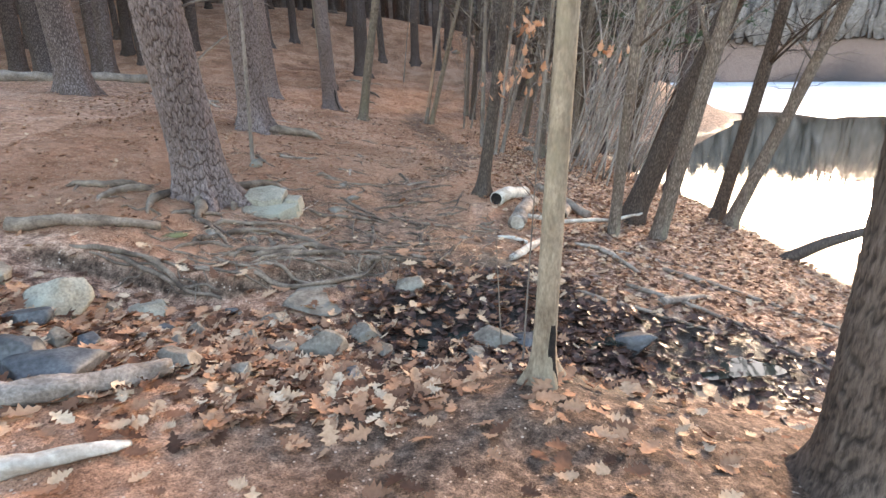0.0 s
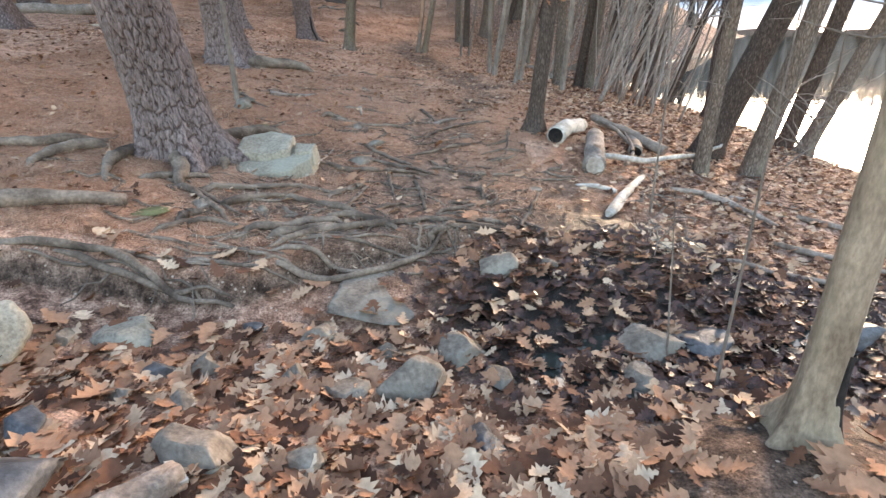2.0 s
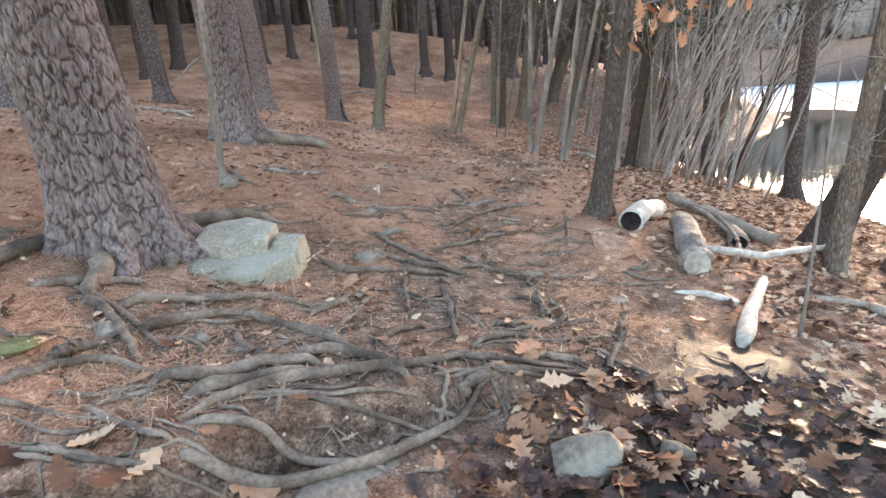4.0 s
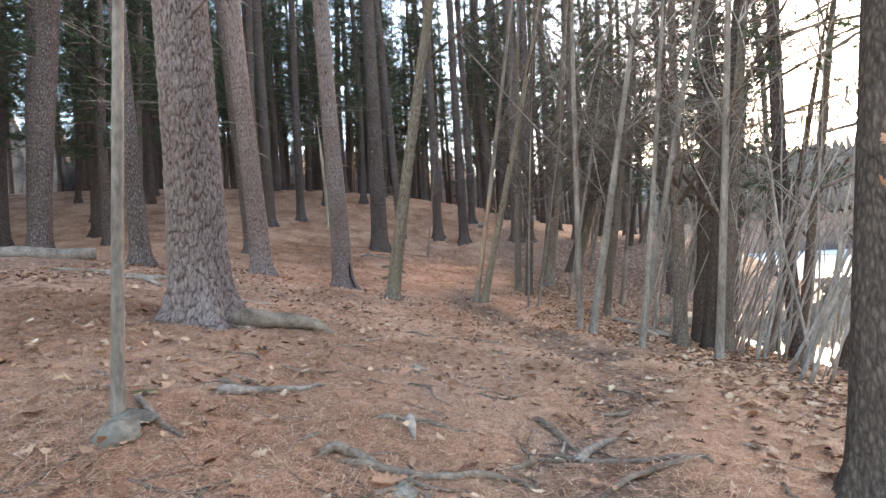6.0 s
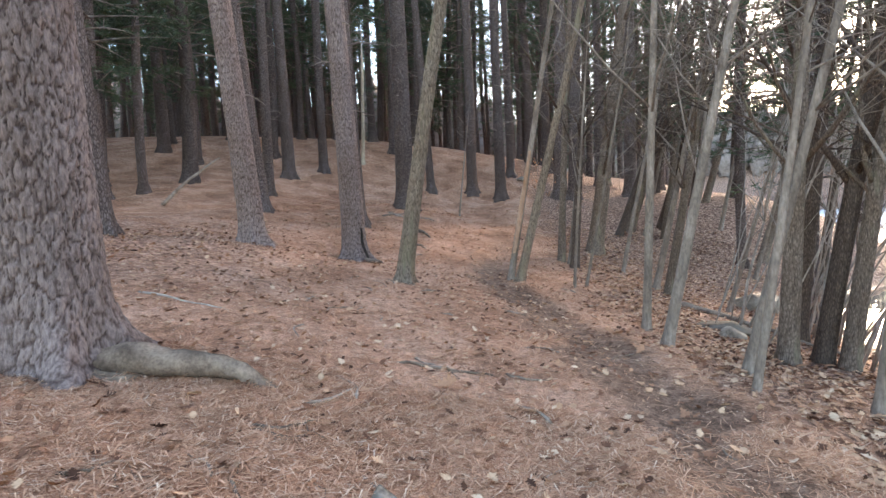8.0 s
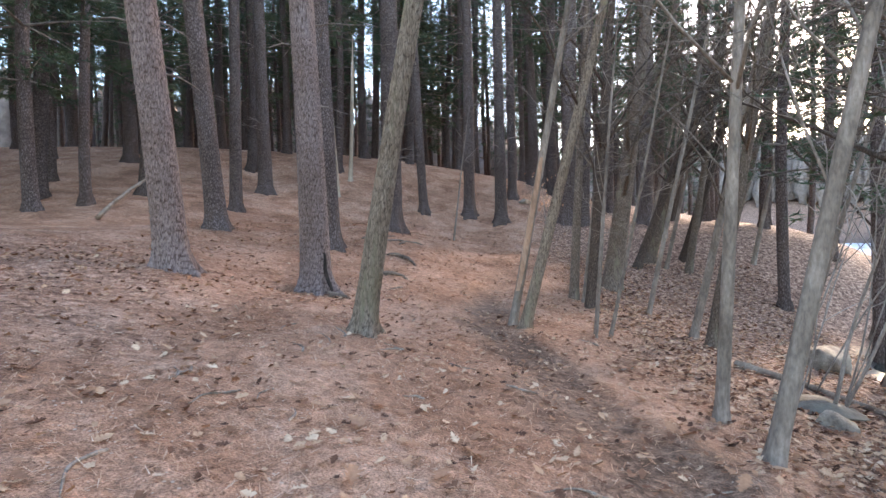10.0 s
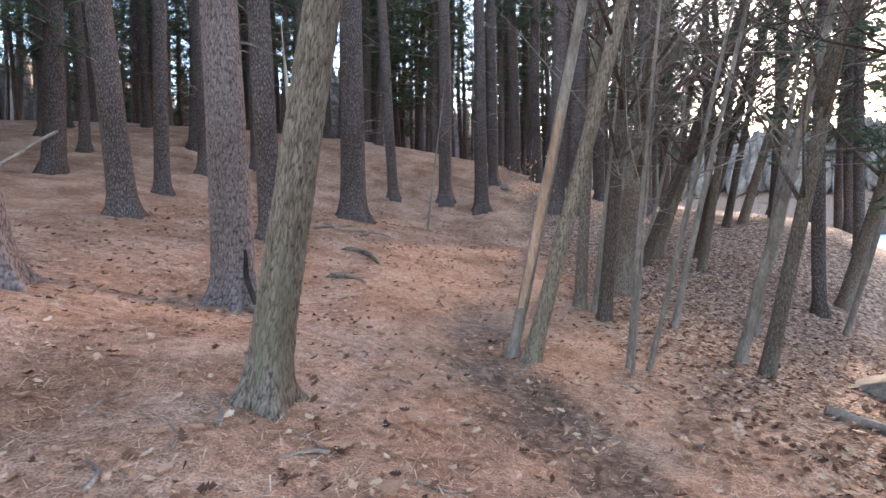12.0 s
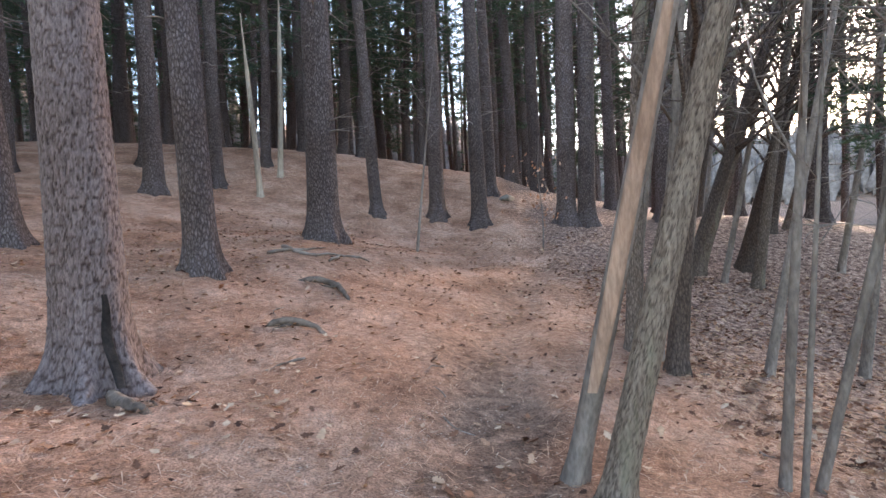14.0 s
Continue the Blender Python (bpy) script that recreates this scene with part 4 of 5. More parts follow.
stone(0.76, 31.39, 0.7, 0.27, STONE, "grey stone on the ridge", "stone", "stones of the trail")


def slab_piece(outline, low, high, tilt, seed):
    """A flat-topped piece of split rock over a plan outline; tilt: fall of its top toward -y."""
    bm = bmesh.new()
    ring = [bm.verts.new((x, y, high + tilt * y)) for x, y in outline]
    foot = [bm.verts.new((x * 1.08, y * 1.08, low)) for x, y in outline]
    n = len(outline)
    bm.faces.new(ring)
    for i in range(n):
        bm.faces.new((foot[i], foot[(i + 1) % n], ring[(i + 1) % n], ring[i]))
    bmesh.ops.bevel(bm, geom=bm.edges[:], offset=0.014, segments=2, affect="EDGES", profile=0.6)
    bmesh.ops.triangulate(bm, faces=bm.faces[:])
    for k in range(3):
        bmesh.ops.subdivide_edges(bm, edges=[e for e in bm.edges if e.calc_length() > 0.03], cuts=1)
        bmesh.ops.triangulate(bm, faces=bm.faces[:])
    bmesh.ops.recalc_face_normals(bm, faces=bm.faces)
    for v in bm.verts:
        q = v.co.copy()
        v.co += Vector((noise.noise(q * 5 + Vector((seed, 0, 0))), noise.noise(q * 5 + Vector((0, seed, 0))), noise.noise(q * 5 + Vector((0, 0, seed))))) * 0.018
        v.co.z += 0.006 * noise.noise(q * 19 + Vector((seed, 3, 0)))
    return bm


def slab_rock():
    """The split, lichened slab at the foot of the old pine: a rear plate, a lower front one and a loose corner."""
    t = thing("rock", (-2.0, 6.12, ground_z(-2.0, 6.12)), "split pale green lichened rock beside the old pine", "rock")
    part("front_plate", slab_piece([(-0.28, -0.22), (-0.1, -0.31), (0.14, -0.28), (0.29, -0.12), (0.31, 0.05), (0.1, 0.2), (-0.15, 0.2), (-0.31, 0.05)], -0.2, 0.10, 0.26, 71), SLAB, t)
    part("rear_plate", slab_piece([(-0.33, -0.07), (-0.06, -0.13), (0.12, -0.06), (0.13, 0.18), (-0.1, 0.3), (-0.32, 0.22)], -0.1, 0.165, 0.24, 72), SLAB, t)
    part("split_piece", slab_piece([(0.145, -0.05), (0.30, -0.07), (0.32, 0.08), (0.15, 0.13)], 0.0, 0.135, 0.2, 73), SLAB, t)


slab_rock()


def log(name, pts, r0, r1, mat, label, category="log", group="fallen wood", end=None, lift=None, n=16, rough=0.3, hollow=False):
    """A fallen piece of wood along the given plan points; lift: heights of its underside over the ground."""
    base = smooth_line([(x, y, 0) for x, y in pts], 14)
    lift = lift or (0, 0)
    P, R = [], []
    for i, p in enumerate(base):
        s = i / (len(base) - 1)
        r = r0 + (r1 - r0) * s
        P.append((p.x, p.y, ground_z(p.x, p.y) + r * 0.8 + lift[0] + (lift[1] - lift[0]) * s))
        R.append(r)
    if r0 < 0.05 or name == "driftwood":
        R[0], R[1], R[-1], R[-2] = R[0] * 0.72, R[1] * 0.95, R[-1] * 0.5, R[-2] * 0.85
    mid = Vector(P[7])
    t = thing(name, (mid.x, mid.y, mid.z - R[7] * 0.8), label, category, group)
    V, F = tube(P, R, n, not hollow, rough, len(pts) + r0 * 90)
    ob = raw_part("trunk", V, F, mat, t)
    ob.matrix_parent_inverse = Matrix.Translation(-Vector(t.location))
    for k, e in ((0, 1), (-1, -2)):
        a, b = Vector(P[k]), Vector(P[e])
        d = (a - b).normalized()
        inner = 0.75 if hollow else 0.9
        q = [a - d * (0.06 if hollow else 0.02), a + d * (-0.006 if hollow else 0.006)]
        V, F = tube(q, [R[k] * inner, R[k] * inner * (1.0 if hollow else 0.9)], n, True, rough)
        o = raw_part("cut_end", V, F, end or ROTTEN, t, "", False)
        o.matrix_parent_inverse = Matrix.Translation(-Vector(t.location))
    if hollow:
        for k, e in ((0, 1), (-1, -2)):
            a, b = Vector(P[k]), Vector(P[e])
            d = (a - b).normalized()
            V, F = tube([a + d * 0.004, a - d * 0.06], [R[k] * 0.99, R[k] * 0.7], n, False, rough)
            o = raw_part("rim", V, F, ROTTEN, t)
            o.matrix_parent_inverse = Matrix.Translation(-Vector(t.location))
    return t


def stick(line, r, mat=None, label="bare fallen branch on the forest floor", lift=None):
    return log("branch", line, r, r * 0.45, mat or BRANCHWOOD, label, "branch", "fallen branches", mat or BRANCHWOOD, lift, 8, 0.3)


log("log", [(0.70, 7.2), (0.94, 7.56), (1.2, 7.95)], 0.1, 0.085, PALE, "short white barkless log with a charred end", end=ROTTEN, rough=0.1, n=24)
log("log", [(0.88, 6.42), (1.05, 6.95), (1.26, 7.55)], 0.105, 0.085, WEATHERED, "peeling grey log with a pale broken end", end=PALE)
log("log", [(2.05, 7.45), (1.75, 7.95), (1.45, 8.3)], 0.06, 0.045, BRANCHWOOD, "reddish brown branch log across the brush pile", end=BRANCHWOOD, lift=(0.05, 0.12))
log("log", [(1.62, 7.25), (1.75, 7.6), (1.8, 7.95)], 0.075, 0.065, BRANCHWOOD, "dark short log in the brush pile")
log("log", [(0.71, 5.5), (1.05, 6.0), (1.43, 6.54)], 0.045, 0.035, PALE, "bleached splintered log on the leaves", end=PALE)
stick([(1.02, 6.62), (1.6, 6.75), (2.5, 7.35), (3.1, 8.0)], 0.035, PALE, "long pale bare pole across the leaves", (0.08, 0.2))
stick([(1.55, 6.2), (2.1, 6.15), (2.8, 5.9)], 0.03, BRANCHWOOD)
stick([(1.85, 6.1), (1.95, 5.75), (2.1, 5.2)], 0.04, BRANCHWOOD)
stick([(0.95, 6.0), (0.8, 6.1), (0.62, 6.12)], 0.03, PALE)
stick([(1.3, 6.7), (1.55, 7.15), (1.62, 7.6)], 0.025, BRANCHWOOD, lift=(0.02, 0.16))
stick([(1.5, 8.3), (1.62, 7.7), (1.7, 7.2)], 0.03, BRANCHWOOD, lift=(0.15, 0.02))
stick([(2.0, 4.6), (2.3, 4.75), (2.62, 4.95)], 0.05, WEATHERED, "short grey log half sunk in leaves")
stick([(2.4, 5.6), (3.2, 5.2), (4.2, 4.4)], 0.03, BRANCHWOOD)
stick([(1.8, 5.0), (2.6, 4.4), (3.4, 3.7)], 0.028, BRANCHWOOD)
stick([(1.2, 4.6), (1.7, 4.45), (2.3, 4.2)], 0.028, BRANCHWOOD)
log("log", [(-2.6, 2.3), (-2.05, 2.47), (-1.66, 2.84)], 0.08, 0.06, WEATHERED, "weathered grey log with a splintered pale end by the brook", end=PALE, rough=0.65)
log("driftwood", [(-2.2, 1.82), (-1.85, 1.97), (-1.54, 2.18)], 0.07, 0.03, PALE, "pale split driftwood log among leaves", end=PALE, rough=0.5)
log("log", [(-10.9, 13.7), (-9.6, 14.6), (-8.0, 15.7)], 0.14, 0.12, WEATHERED, "long fallen grey trunk on the slope")
log("log", [(-3.85, 4.55), (-3.3, 4.75), (-2.75, 5.0)], 0.065, 0.045, ROOT, "mossy half-buried root log on the bank", end=ROOT)
stick([(-1.75, 5.94), (-1.69, 6.25), (-1.61, 6.73)], 0.014, PALE, "thin pale stick on the needles")
stick([(-2.46, 8.08), (-2.29, 8.30), (-2.00, 8.54)], 0.03, WEATHERED, "grey weathered branch lying on needles")
stick([(-2.71, 7.76), (-2.57, 7.64), (-2.37, 7.52)], 0.02)
stick([(-0.58, 8.08), (-0.46, 8.25), (-0.25, 8.46)], 0.03, WEATHERED)
stick([(-4.10, 11.87), (-3.67, 11.82), (-3.26, 11.81)], 0.012, PALE, "thin pale stick on the needles")
stick([(-2.03, 10.16), (-1.92, 10.33), (-1.84, 10.60)], 0.014)
stick([(-1.47, 8.31), (-1.43, 8.05)], 0.03)
stick([(-2.55, 6.75), (-2.3, 6.95), (-2.0, 6.9)], 0.03, WEATHERED, "crooked grey branch behind the rock")
stick([(2.48, 17.31), (3.08, 17.06), (3.53, 16.44), (4.2, 15.2)], 0.06, BRANCHWOOD, "long fallen branch on the leafy bank")
stick([(-4.9, 12.2), (-5.6, 12.6), (-6.4, 12.7)], 0.03)
stick([(-5.2, 12.9), (-6.0, 13.1), (-6.9, 12.9)], 0.04)
stick([(-3.8, 23.0), (-3.4, 22.8), (-2.9, 23.1)], 0.04)
stick([(-3.9, 22.6), (-3.5, 23.0), (-3.2, 23.4)], 0.03)
stick([(-3.0, 22.7), (-2.8, 23.2), (-2.5, 23.3)], 0.03)
stick([(-9.2, 20.6), (-8.6, 20.9), (-7.9, 21.2)], 0.05, BRANCHWOOD, "broken branch propped against a pine", (0.0, 1.3))
rnd_ = random.Random(654)
for i_ in range(95):
    if i_ < 40:
        x0, y0 = rnd_.uniform(-3.5, 0.8), rnd_.uniform(7.5, 15.5)
    elif i_ < 75:
        x0, y0 = rnd_.uniform(0.9, 4.2), rnd_.uniform(2.6, 9.5)
    else:
        x0, y0 = rnd_.uniform(-3, 3), rnd_.uniform(15.5, 21)
    a_, l_ = rnd_.random() * 6.28, rnd_.uniform(0.1, 0.42)
    stick([(x0, y0), (x0 + math.cos(a_) * l_ * 0.5, y0 + math.sin(a_) * l_ * 0.5), (x0 + math.cos(a_ + 0.3) * l_, y0 + math.sin(a_ + 0.3) * l_)], rnd_.uniform(0.006, 0.014), None, "small dry twig on the forest floor")


def snag(x, y, lx, ly, r, h, seed):
    t = thing("dead_tree", (x, y, ground_z(x, y)), "barkless pale standing dead trunk", "tree", "dead trunks")
    V, F, axis, _ = trunk_mesh(r, h, (lx, ly), 0.4, 14, 0.1, seed, None, sway=0.02, taper=0.6)
    raw_part("trunk", V, F, SNAG, t)
    dead_branches(t, axis, r, seed, 1.5, h, 4, 0.5)


snag(-6.34, 29.5, -0.05, -0.014, 0.085, 4.5, 1)
snag(-6.27, 31.2, 0.03, 0.012, 0.09, 5.5, 2)

# ---- water in the brook ----
def puddle(cx, cy, rx, ry, z, seed):
    bm = bmesh.new()
    vs = []
    for k in range(40):
        a = 6.283 * k / 40
        q = 1 + 0.35 * noise.noise((math.cos(a) * 1.5 + seed, math.sin(a) * 1.5, 0))
        vs.append(bm.verts.new((cx + math.cos(a) * rx * q, cy + math.sin(a) * ry * q, z)))
    bm.faces.new(vs)
    tagged(part("water", bm, WATER, None), "dark shallow puddle in the muddy brook bed", "water", kind="structure")


def low_of(cx, cy, rx, ry, q):
    g = [ground_z(cx + rx * a / 6, cy + ry * b / 6) for a in range(-6, 7) for b in range(-6, 7)]
    return float(np.quantile(g, q))


for i_, (a_, b_, c_, d_, q_) in enumerate(((0.0, 3.95, 0.45, 0.3, 0.4), (0.12, 3.45, 0.16, 0.42, 0.5), (1.05, 3.95, 0.6, 0.16, 0.5), (2.0, 3.75, 0.6, 0.2, 0.4))):
    puddle(a_, b_, c_, d_, low_of(a_, b_, c_, d_, q_), i_ * 7)

# ---- leaves and needles ----
LEAF, nt_, bs_ = nodes_of("dry_oak_leaf")
geo = nt_.nodes.new("ShaderNodeNewGeometry")
lc = ramp(nt_, geo.outputs["Random Per Island"], [(0.0, (0.06, 0.028, 0.018)), (0.3, (0.20, 0.09, 0.052)), (0.6, (0.40, 0.205, 0.118)), (0.85, (0.56, 0.35, 0.215)), (1.0, (0.62, 0.44, 0.30))])
lc = mix(nt_, 0.6, lc, ramp(nt_, noise_tex(nt_, coords(nt_, (1, 1, 1)), 40.0, 3.0), [(0.3, (0.65, 0.62, 0.6)), (0.7, (1.2, 1.2, 1.2))]), "MULTIPLY")
link(nt_, lc, bs_.inputs["Base Color"])
bs_.inputs["Roughness"].default_value = 0.85
bs_.inputs["Specular IOR Level"].default_value = 0.12
WET_LEAF = plain("wet_dark_leaf", (0.03, 0.016, 0.012), (0.14, 0.066, 0.046), 14.0, 60.0, 0.4, 0.002)

S_ = np.linspace(0, 1, 11)
W_ = np.array([0.015, 0.10, 0.07, 0.25, 0.13, 0.36, 0.16, 0.37, 0.17, 0.2, 0.01])


def leaf_shape(seed):
    """One lobed leaf, a unit long, three points to a rib, curled."""
    rnd = random.Random(seed)
    w = W_ * np.array([rnd.uniform(0.75, 1.2) for _ in S_])
    curl, roll_ = rnd.uniform(0.1, 0.6), rnd.uniform(-0.3, 0.4)
    v = []
    for s, a in zip(S_, w):
        zc = curl * (s - 0.5) ** 2 * rnd.uniform(0.7, 1.3)
        v += [(s - 0.5, -a, zc + roll_ * a + 0.25 * a * rnd.random()), (s - 0.5, 0, zc), (s - 0.5, a, zc + roll_ * a + 0.25 * a * rnd.random())]
    f = []
    for i in range(10):
        o = i * 3
        f += [(o, o + 1, o + 4, o + 3), (o + 1, o + 2, o + 5, o + 4)]
    return np.array(v), np.array(f)


SHAPES = [leaf_shape(i) for i in range(12)]
KEEP_ = np.array([k * 3 + j for k in (0, 3, 4, 5, 6, 7, 8, 10) for j in range(3)])
PLAIN_FACES = np.array([q for i in range(7) for q in ((i * 3, i * 3 + 1, i * 3 + 4, i * 3 + 3), (i * 3 + 1, i * 3 + 2, i * 3 + 5, i * 3 + 4))])
FAR_SHAPES = [(v[KEEP_], PLAIN_FACES) for v, f in SHAPES]


def scatter_leaves(name, label, spots, size, seed, mat=LEAF):
    rng = np.random.default_rng(seed)
    V, F, o = [], [], 0
    z = land(spots[:, 0], spots[:, 1]) + relief(spots[:, 0], spots[:, 1])
    for (x, y), h in zip(spots, z):
        v, f = (SHAPES if y < 5 else FAR_SHAPES)[rng.integers(12)]
        s = size * rng.uniform(0.55, 1.25)
        e = Euler((rng.normal(0, 0.28), rng.normal(0, 0.28), rng.uniform(0, 6.28))).to_matrix()
        V.append(v @ np.array(e).T * s + (x, y, h + 0.012 + 0.02 * rng.random()))
        F.append(f + o)
        o += len(v)
    ob = raw_part(name, np.concatenate(V), np.concatenate(F), mat, None)
    tagged(ob, label, "leaves", kind="stuff")


rng_ = np.random.default_rng(8)


def spots_in(n, x0, x1, y0, y1, keep):
    p = np.stack([rng_.uniform(x0, x1, n), rng_.uniform(y0, y1, n)], -1)
    p = p[rng_.random(n) < keep(p[:, 0], p[:, 1])]
    return p[land(p[:, 0], p[:, 1]) > LAKE + 0.05]


brook_spots = spots_in(5200, -3.6, 1.6, 1.2, 4.7, lambda x, y: np.clip(sfall(np.abs(y - (3.35 + 0.12 * x)), 0.55, 1.15) * 0.95 - 0.9 * sfall(np.hypot((x - 0.7) / 1.1, (y - 2.6) / 0.9), 0.5, 1), 0.07, 1) * (1 - 0.3 * sfall(np.hypot((x - 0.2) / 0.7, (y - 4.0) / 0.5), 0.6, 1.1)))
bank_spots = spots_in(32000, 0.3, 6.5, 2.2, 25, lambda x, y: sfall(-x, -1.6, -0.4) * (0.55 + 0.45 * sfall(y, 6, 20)) * sfall(trail_near(x, y) * -1, -0.8, -0.35) * (1 - 0.75 * sfall(y, 2.9, 3.6) * (x < 3)))
hill_spots = spots_in(26000, -7, 2.5, 4.5, 28, lambda x, y: 0.3 + 0.3 * (vnoise(x * 0.8, y * 0.8, 21) > 0.15) + 0.5 * sfall(np.hypot(x + 6.5, (y - 13.5) / 1.5), 0.5, 2.5))
wet_of = lambda p: sfall(np.hypot((p[:, 0] - 0.35) / 1.3, (p[:, 1] - 4.2) / 1.0), 0.6, 1.15) + sfall(np.hypot((p[:, 0] - 2.0) / 2.0, (p[:, 1] - 3.8) / 0.65), 0.6, 1.15)
is_wet = rng_.random(len(bank_spots)) < wet_of(bank_spots) * 0.85
wet_spots = np.concatenate([bank_spots[is_wet], brook_spots[rng_.random(len(brook_spots)) < wet_of(brook_spots) * 0.8]])
bank_spots = bank_spots[~is_wet]
brook_spots = brook_spots[rng_.random(len(brook_spots)) > wet_of(brook_spots) * 0.85]
mire = spots_in(2600, -1.0, 1.9, 3.3, 5.3, lambda x, y: sfall(np.hypot((x - 0.4) / 1.3, (y - 4.25) / 0.95), 0.7, 1.1) * (0.75 - 0.6 * sfall(np.hypot(x / 0.4, (y - 3.95) / 0.25), 0.5, 1)))
wet_spots = np.concatenate([wet_spots, mire[:len(mire) * 2 // 3]])
brook_spots = np.concatenate([brook_spots, mire[len(mire) * 2 // 3:]])
scatter_leaves("leaf_litter", "dark sodden leaves in the brook mud", wet_spots, 0.11, 4, WET_LEAF)
scatter_leaves("leaf_litter", "thick tan oak leaf litter along the brook", brook_spots, 0.135, 1)
scatter_leaves("leaf_litter", "pinkish brown leaf litter on the lakeside bank", bank_spots, 0.085, 2)
scatter_leaves("leaf_litter", "scattered dry leaves on pine needles", hill_spots, 0.07, 3)
LEAF_MESHES = [as_mesh("leaf", (v * 0.15, f), LEAF) for v, f in SHAPES[:6]]
for i_ in range(160):
    if i_ < 110:
        x0, y0 = rng_.uniform(-2.8, 0.9), rng_.uniform(2.3, 4.0)
    else:
        x0, y0 = rng_.uniform(-1.8, 1.2), rng_.uniform(5.0, 16.0)
    o = new("leaf", LEAF_MESHES[i_ % 6])
    o.parent = ground
    o.location = (x0, y0, ground_z(x0, y0) + 0.03)
    o.rotation_euler = (rng_.normal(0, 0.25), rng_.normal(0, 0.25), rng_.uniform(0, 6.28))
    k_ = rng_.uniform(0.8, 1.25)
    o.scale = (k_, k_, k_)

FALLEN_NEEDLE, nt_, bs_ = nodes_of("fallen_needle")
geo = nt_.nodes.new("ShaderNodeNewGeometry")
link(nt_, ramp(nt_, geo.outputs["Random Per Island"], [(0.0, (0.24, 0.10, 0.048)), (0.5, (0.50, 0.25, 0.14)), (0.9, (0.62, 0.37, 0.23)), (1.0, (0.68, 0.50, 0.36))]), bs_.inputs["Base Color"])
bs_.inputs["Roughness"].default_value = 0.8


def needle_litter(n):
    x = np.concatenate([rng_.uniform(-5.5, 1.6, n), rng_.uniform(-8, 2, n // 2)])
    y = np.concatenate([4.3 + 6.5 * rng_.random(n) ** 1.1, rng_.uniform(10, 26, n // 2)])
    keep = rng_.random(len(x)) < np.clip(1 - 0.9 * sfall(trail_near(x, y) + 0.2 * vnoise(x * 1.7, y * 1.7, 7), 0.15, 0.6), 0, 1) * (1 - 0.95 * sfall(np.hypot((x - 0.35) / 1.3, (y - 4.2) / 1.1), 0.7, 1.2)) * (y > np.interp(x, [-3.6, -1.9, -1.4, -0.5], [4.3, 4.28, 4.62, 5.02]) + 0.25)
    keep &= (x < 0.35) | (y > 7.2)
    keep &= rng_.random(len(x)) > 0.55 * sfall(np.hypot((x + 0.9) / 2.0, (y - 5.7) / 1.5), 0.6, 1.1)
    x, y = x[keep], y[keep]
    m = len(x)
    z = land(x, y) + relief(x, y) + 0.004 + 0.012 * rng_.random(m)
    a = rng_.uniform(0, 6.283, m)
    ln = rng_.uniform(0.03, 0.065, m)
    up = rng_.normal(0, 0.010, m)
    wd = 0.002 + 0.0012 * (y > 9)
    d = np.stack([np.cos(a) * ln, np.sin(a) * ln, up], -1)
    s = np.stack([-np.sin(a) * wd, np.cos(a) * wd, 0 * a], -1)
    c = np.stack([x, y, z], -1)
    V = np.stack([c - d - s, c - d + s, c + d], 1).reshape(-1, 3)
    ob = raw_part("needle_litter", V, np.arange(3 * m).reshape(-1, 3), FALLEN_NEEDLE, None, "", False)
    tagged(ob, "carpet of rusty fallen pine needles", "needles", kind="stuff")


needle_litter(200000)

# dead leaves that still hang on young branches
HANGING, nt_, bs_ = nodes_of("hanging_dead_leaf")
geo = nt_.nodes.new("ShaderNodeNewGeometry")
link(nt_, ramp(nt_, geo.outputs["Random Per Island"], [(0.0, (0.30, 0.12, 0.06)), (0.6, (0.50, 0.22, 0.11)), (1.0, (0.58, 0.32, 0.19))]), bs_.inputs["Base Color"])
bs_.inputs["Roughness"].default_value = 0.7


def leafy_twig(pts, clusters, size, seed, label, per=9, r=0.010, spread=0.12):
    """A bare twig with bunches of withered leaves."""
    rnd = random.Random(seed)
    base = Vector(pts[0])
    t = thing("leafy_branch", base, label, "branch", "withered leafy branches")
    line = [p - base for p in smooth_line(pts, 12)]
    V, F = tube(line, [r * (1 - 0.065 * i) for i in range(13)], 6)
    raw_part("twig", V, F, TWIG, t)
    LV, LF = [], []
    o = 0
    for c in clusters:
        p = line[int(c * 12)]
        for j in range(per):
            v, f = SHAPES[rnd.randrange(12)]
            e = Euler((rnd.gauss(0, 0.6), 1.2 + rnd.gauss(0, 0.5), rnd.random() * 6.28)).to_matrix()
            q = p + Vector((rnd.gauss(0, spread), rnd.gauss(0, spread), rnd.gauss(-0.05, spread * 0.6)))
            LV.append(v @ np.array(e).T * size * rnd.uniform(0.7, 1.2) + np.array(q))
            LF.append(f + o)
            o += len(v)
    ob = raw_part("withered_leaves", np.concatenate(LV), np.concatenate(LF), HANGING, t)
    ob["kind"] = "stuff"


def off(x, y, h):
    return (x, y, ground_z(x, y) + h)


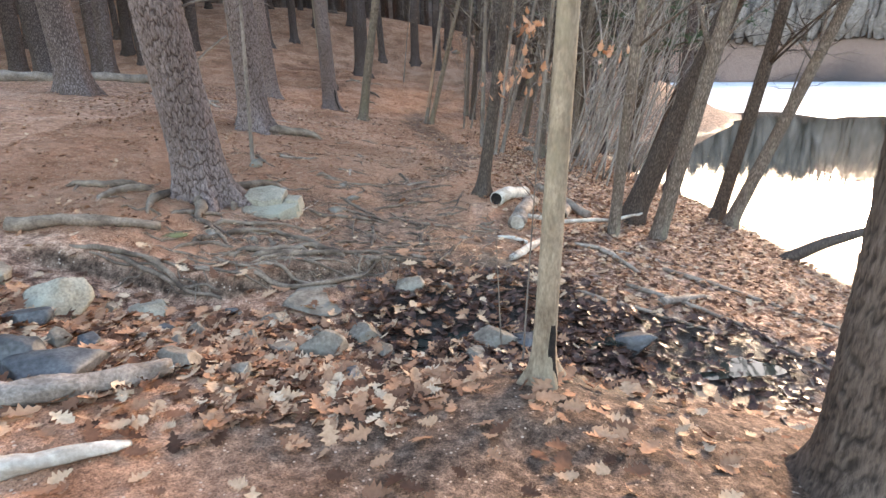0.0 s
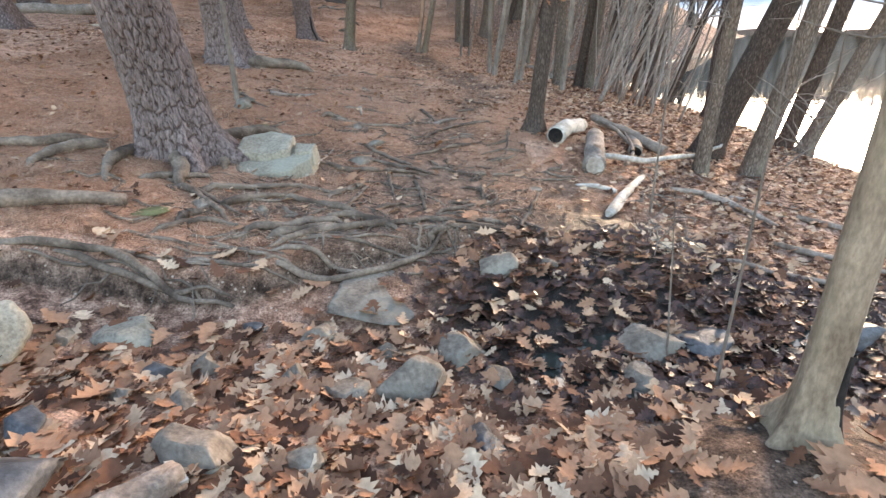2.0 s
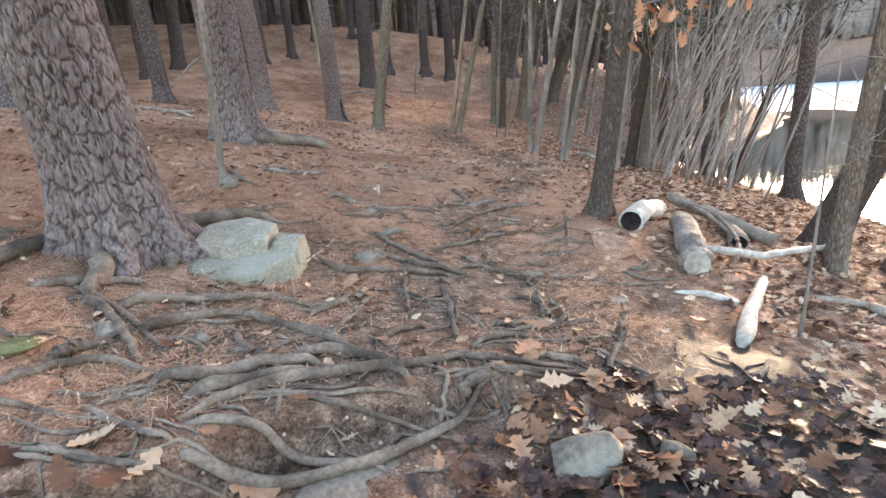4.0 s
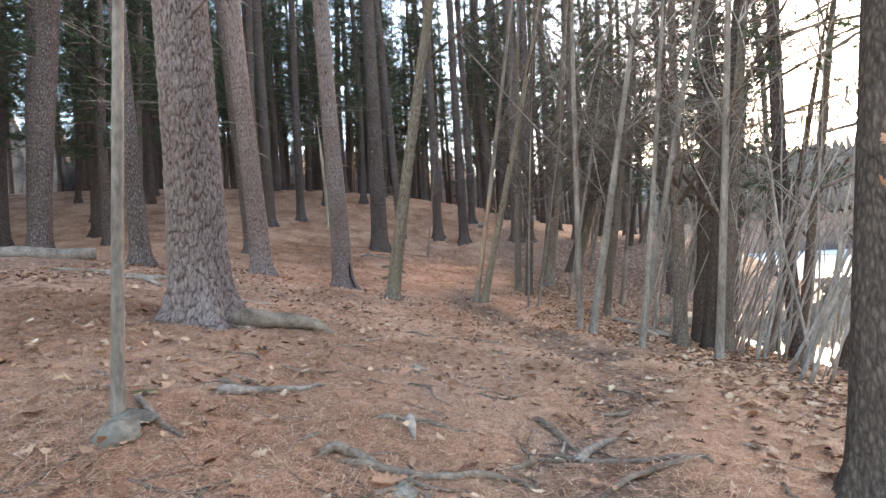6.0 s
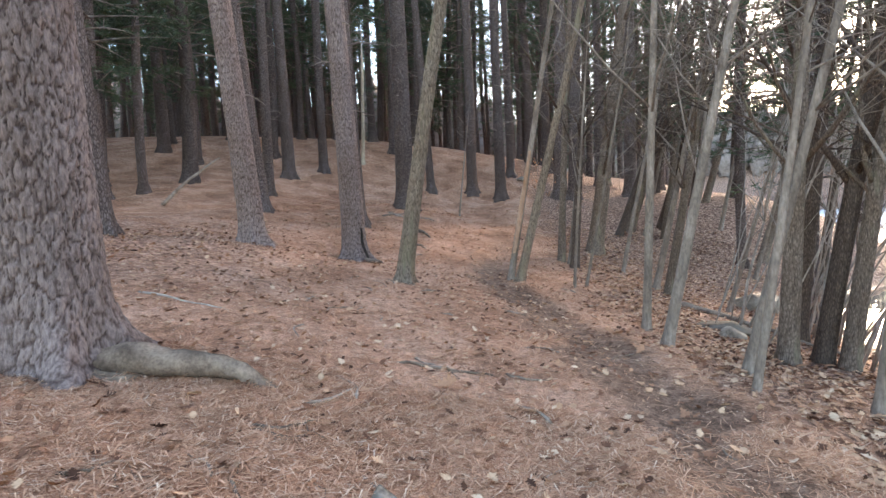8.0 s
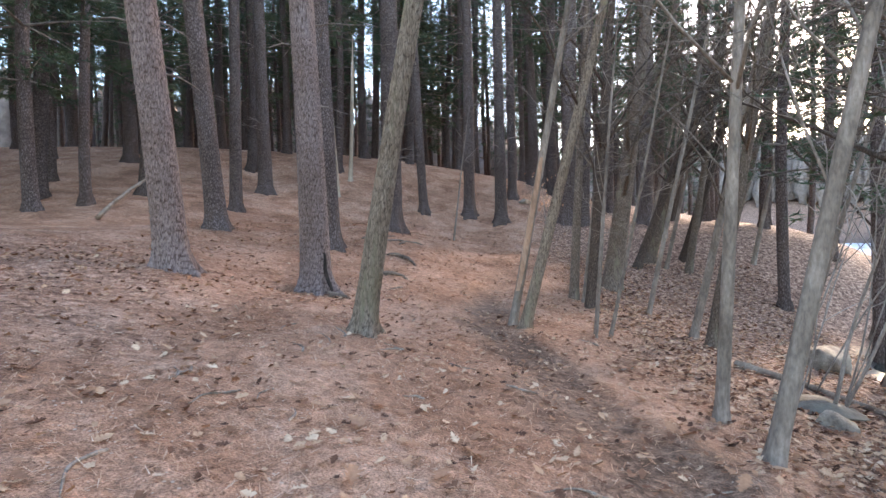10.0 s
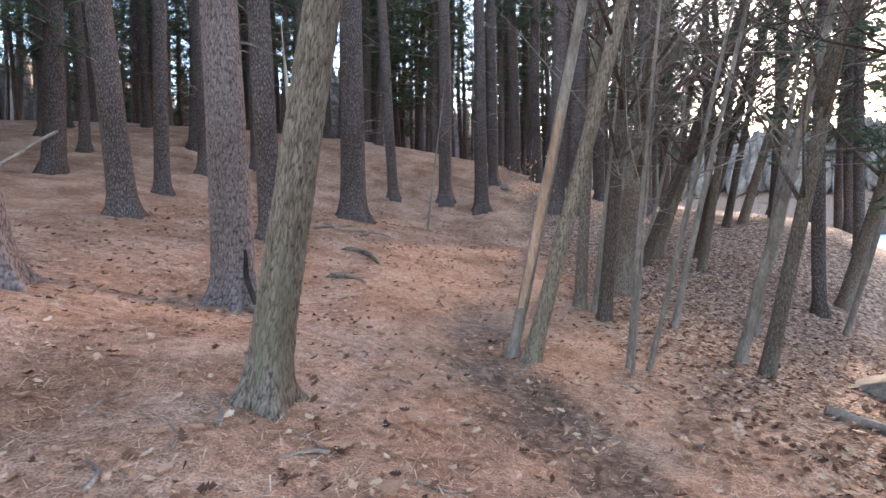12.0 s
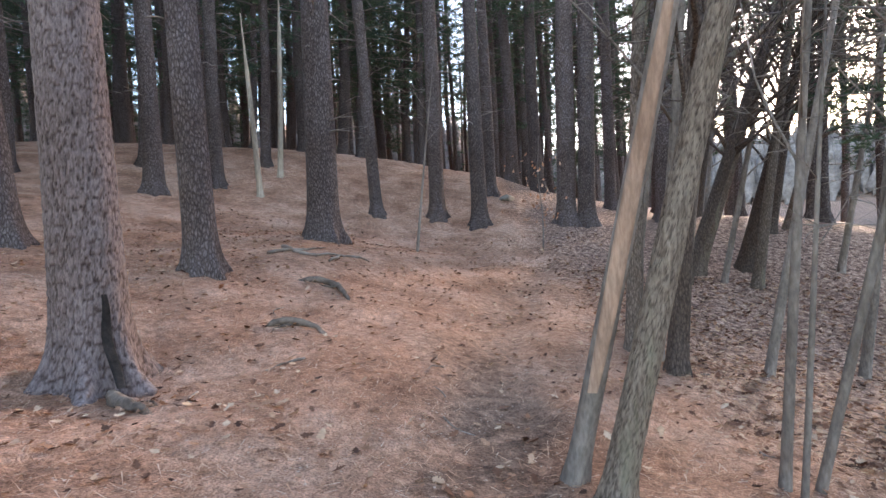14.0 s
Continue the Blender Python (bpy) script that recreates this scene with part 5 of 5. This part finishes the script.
leafy_twig([(0.68, 7.85, 1.72), (1.2, 7.8, 1.82), (1.9, 7.5, 1.95), (2.4, 7.3, 1.98)], (0.3, 0.55, 0.85), 0.14, 1, "branch with bunches of withered orange oak leaves")
leafy_twig([(0.70, 7.85, 2.1), (0.95, 7.6, 2.25), (1.15, 7.5, 2.3)], (0.6, 0.95), 0.13, 2, "branch with bunches of withered orange oak leaves")
leafy_twig([(0.66, 7.85, 1.45), (0.75, 7.5, 1.55), (0.85, 7.3, 1.6)], (0.7, 1.0), 0.12, 3, "branch with bunches of withered orange oak leaves")
leafy_twig([off(1.0, 26.9, -0.05), off(1.02, 26.9, 0.8), off(0.95, 26.9, 1.7), off(1.0, 26.9, 2.6)], (0.35, 0.45, 0.55, 0.65, 0.75, 0.85), 0.09, 4, "young beech holding its pale dead leaves", 12, 0.018, 0.3)


def moss_patch(x, y, w, seed):
    bm = bmesh.new()
    bmesh.ops.create_uvsphere(bm, u_segments=18, v_segments=8, radius=0.5)
    for v in bm.verts:
        v.co = Vector((v.co.x * w, v.co.y * w * 0.55, v.co.z * 0.03)) * (1 + 0.35 * noise.noise(v.co * 4 + Vector((seed, 0, 0))))
    ob = part("moss", bm, MOSS, None)
    ob.location = (x, y, ground_z(x, y) + 0.004)
    tagged(ob, "low green moss patch on the ground", "moss", "moss patches")


for i_, (x_, y_, w_) in enumerate(((-2.42, 7.0, 0.3), (-2.78, 7.9, 0.2), (-2.62, 4.95, 0.3))):
    moss_patch(x_, y_, w_, i_)


# ---- scars, bare strips and a painted hollow on trunks ----
def strip(tree, axis, r, z0, z1, a0, a1, mat, name, label, taper=0.35, height=8.0, proud=0.004, flare=0.0):
    """A band of bare or burnt wood, or a hollow's painted dark, lying on the bark between two heights and two bearings.
    """
    V, F = [], []
    n, k = 24, 9
    for i in range(n + 1):
        s = i / n
        z = z0 + (z1 - z0) * s
        w = math.sin(math.pi * (0.08 + 0.84 * s)) ** 0.5
        R = r * (1 - (1 - taper) * (z / height) ** 0.9) + r * flare * (math.exp(-z / (0.55 * r + 0.05)) + 0.10 * math.exp(-z / (2.6 * r)))
        c = axis(z)
        for j in range(k):
            u = j / (k - 1) - 0.5
            a = (a0 + a1) / 2 + (a1 - a0) * u * w + 0.03 * math.sin(s * 9)
            q = R + proud * (1 if 0 < j < k - 1 else -2) + 0.06 * r
            V.append((c.x + q * math.cos(a), c.y + q * math.sin(a), z))
    for i in range(n):
        for j in range(k - 1):
            o = i * k + j
            F.append((o, o + 1, o + k + 1, o + k))
    raw_part(name, V, F, mat, tree, label)


PEELED = plain("peeled_reddish_wood", (0.25, 0.14, 0.09), (0.41, 0.25, 0.17), 4.0, 40.0, 0.8, 0.003, (1, 1, 0.2))
strip(TWA, TWA_axis, 0.060, 0.5, 2.3, -2.9, -0.9, PEELED, "bare_strip", "peeled reddish bare wood")
# no cavity is cut: near-black colour on the bark paints the hollow's shade
strip(T6, T6_axis, 0.074, 0.02, 0.42, -1.55, -0.75, ROTTEN, "hollow", "dark patch painted for the shaded hollow in the foot", 0.35, 8.0, 0.004, 1.0)
strip(P2_, P2_axis, 0.235, 0.01, 0.62, -0.80, -0.56, ROTTEN, "burn_scar", "charred black scar", 0.55, 17.0, 0.006, 0.75)
surface_root([(-3.46, 18.05), (-3.25, 17.82), (-3.0, 17.7)], 0.05)

# ---- leaning trunk over the water ----
V_, F_ = tube(smooth_line([(4.7, 7.45, -1.15), (5.0, 7.45, -0.95), (5.6, 7.5, -0.72), (6.4, 7.6, -0.5), (7.4, 7.8, 0.1)], 16), [0.11 - 0.004 * i for i in range(17)], 12, True, 0.2)
t_ = thing("leaning_tree", (4.7, 7.45, -1.15), "dark crooked trunk leaning low over the water", "tree")
o_ = raw_part("trunk", V_, F_, DARKBARK, t_)
o_.matrix_parent_inverse = Matrix.Translation(-Vector(t_.location))
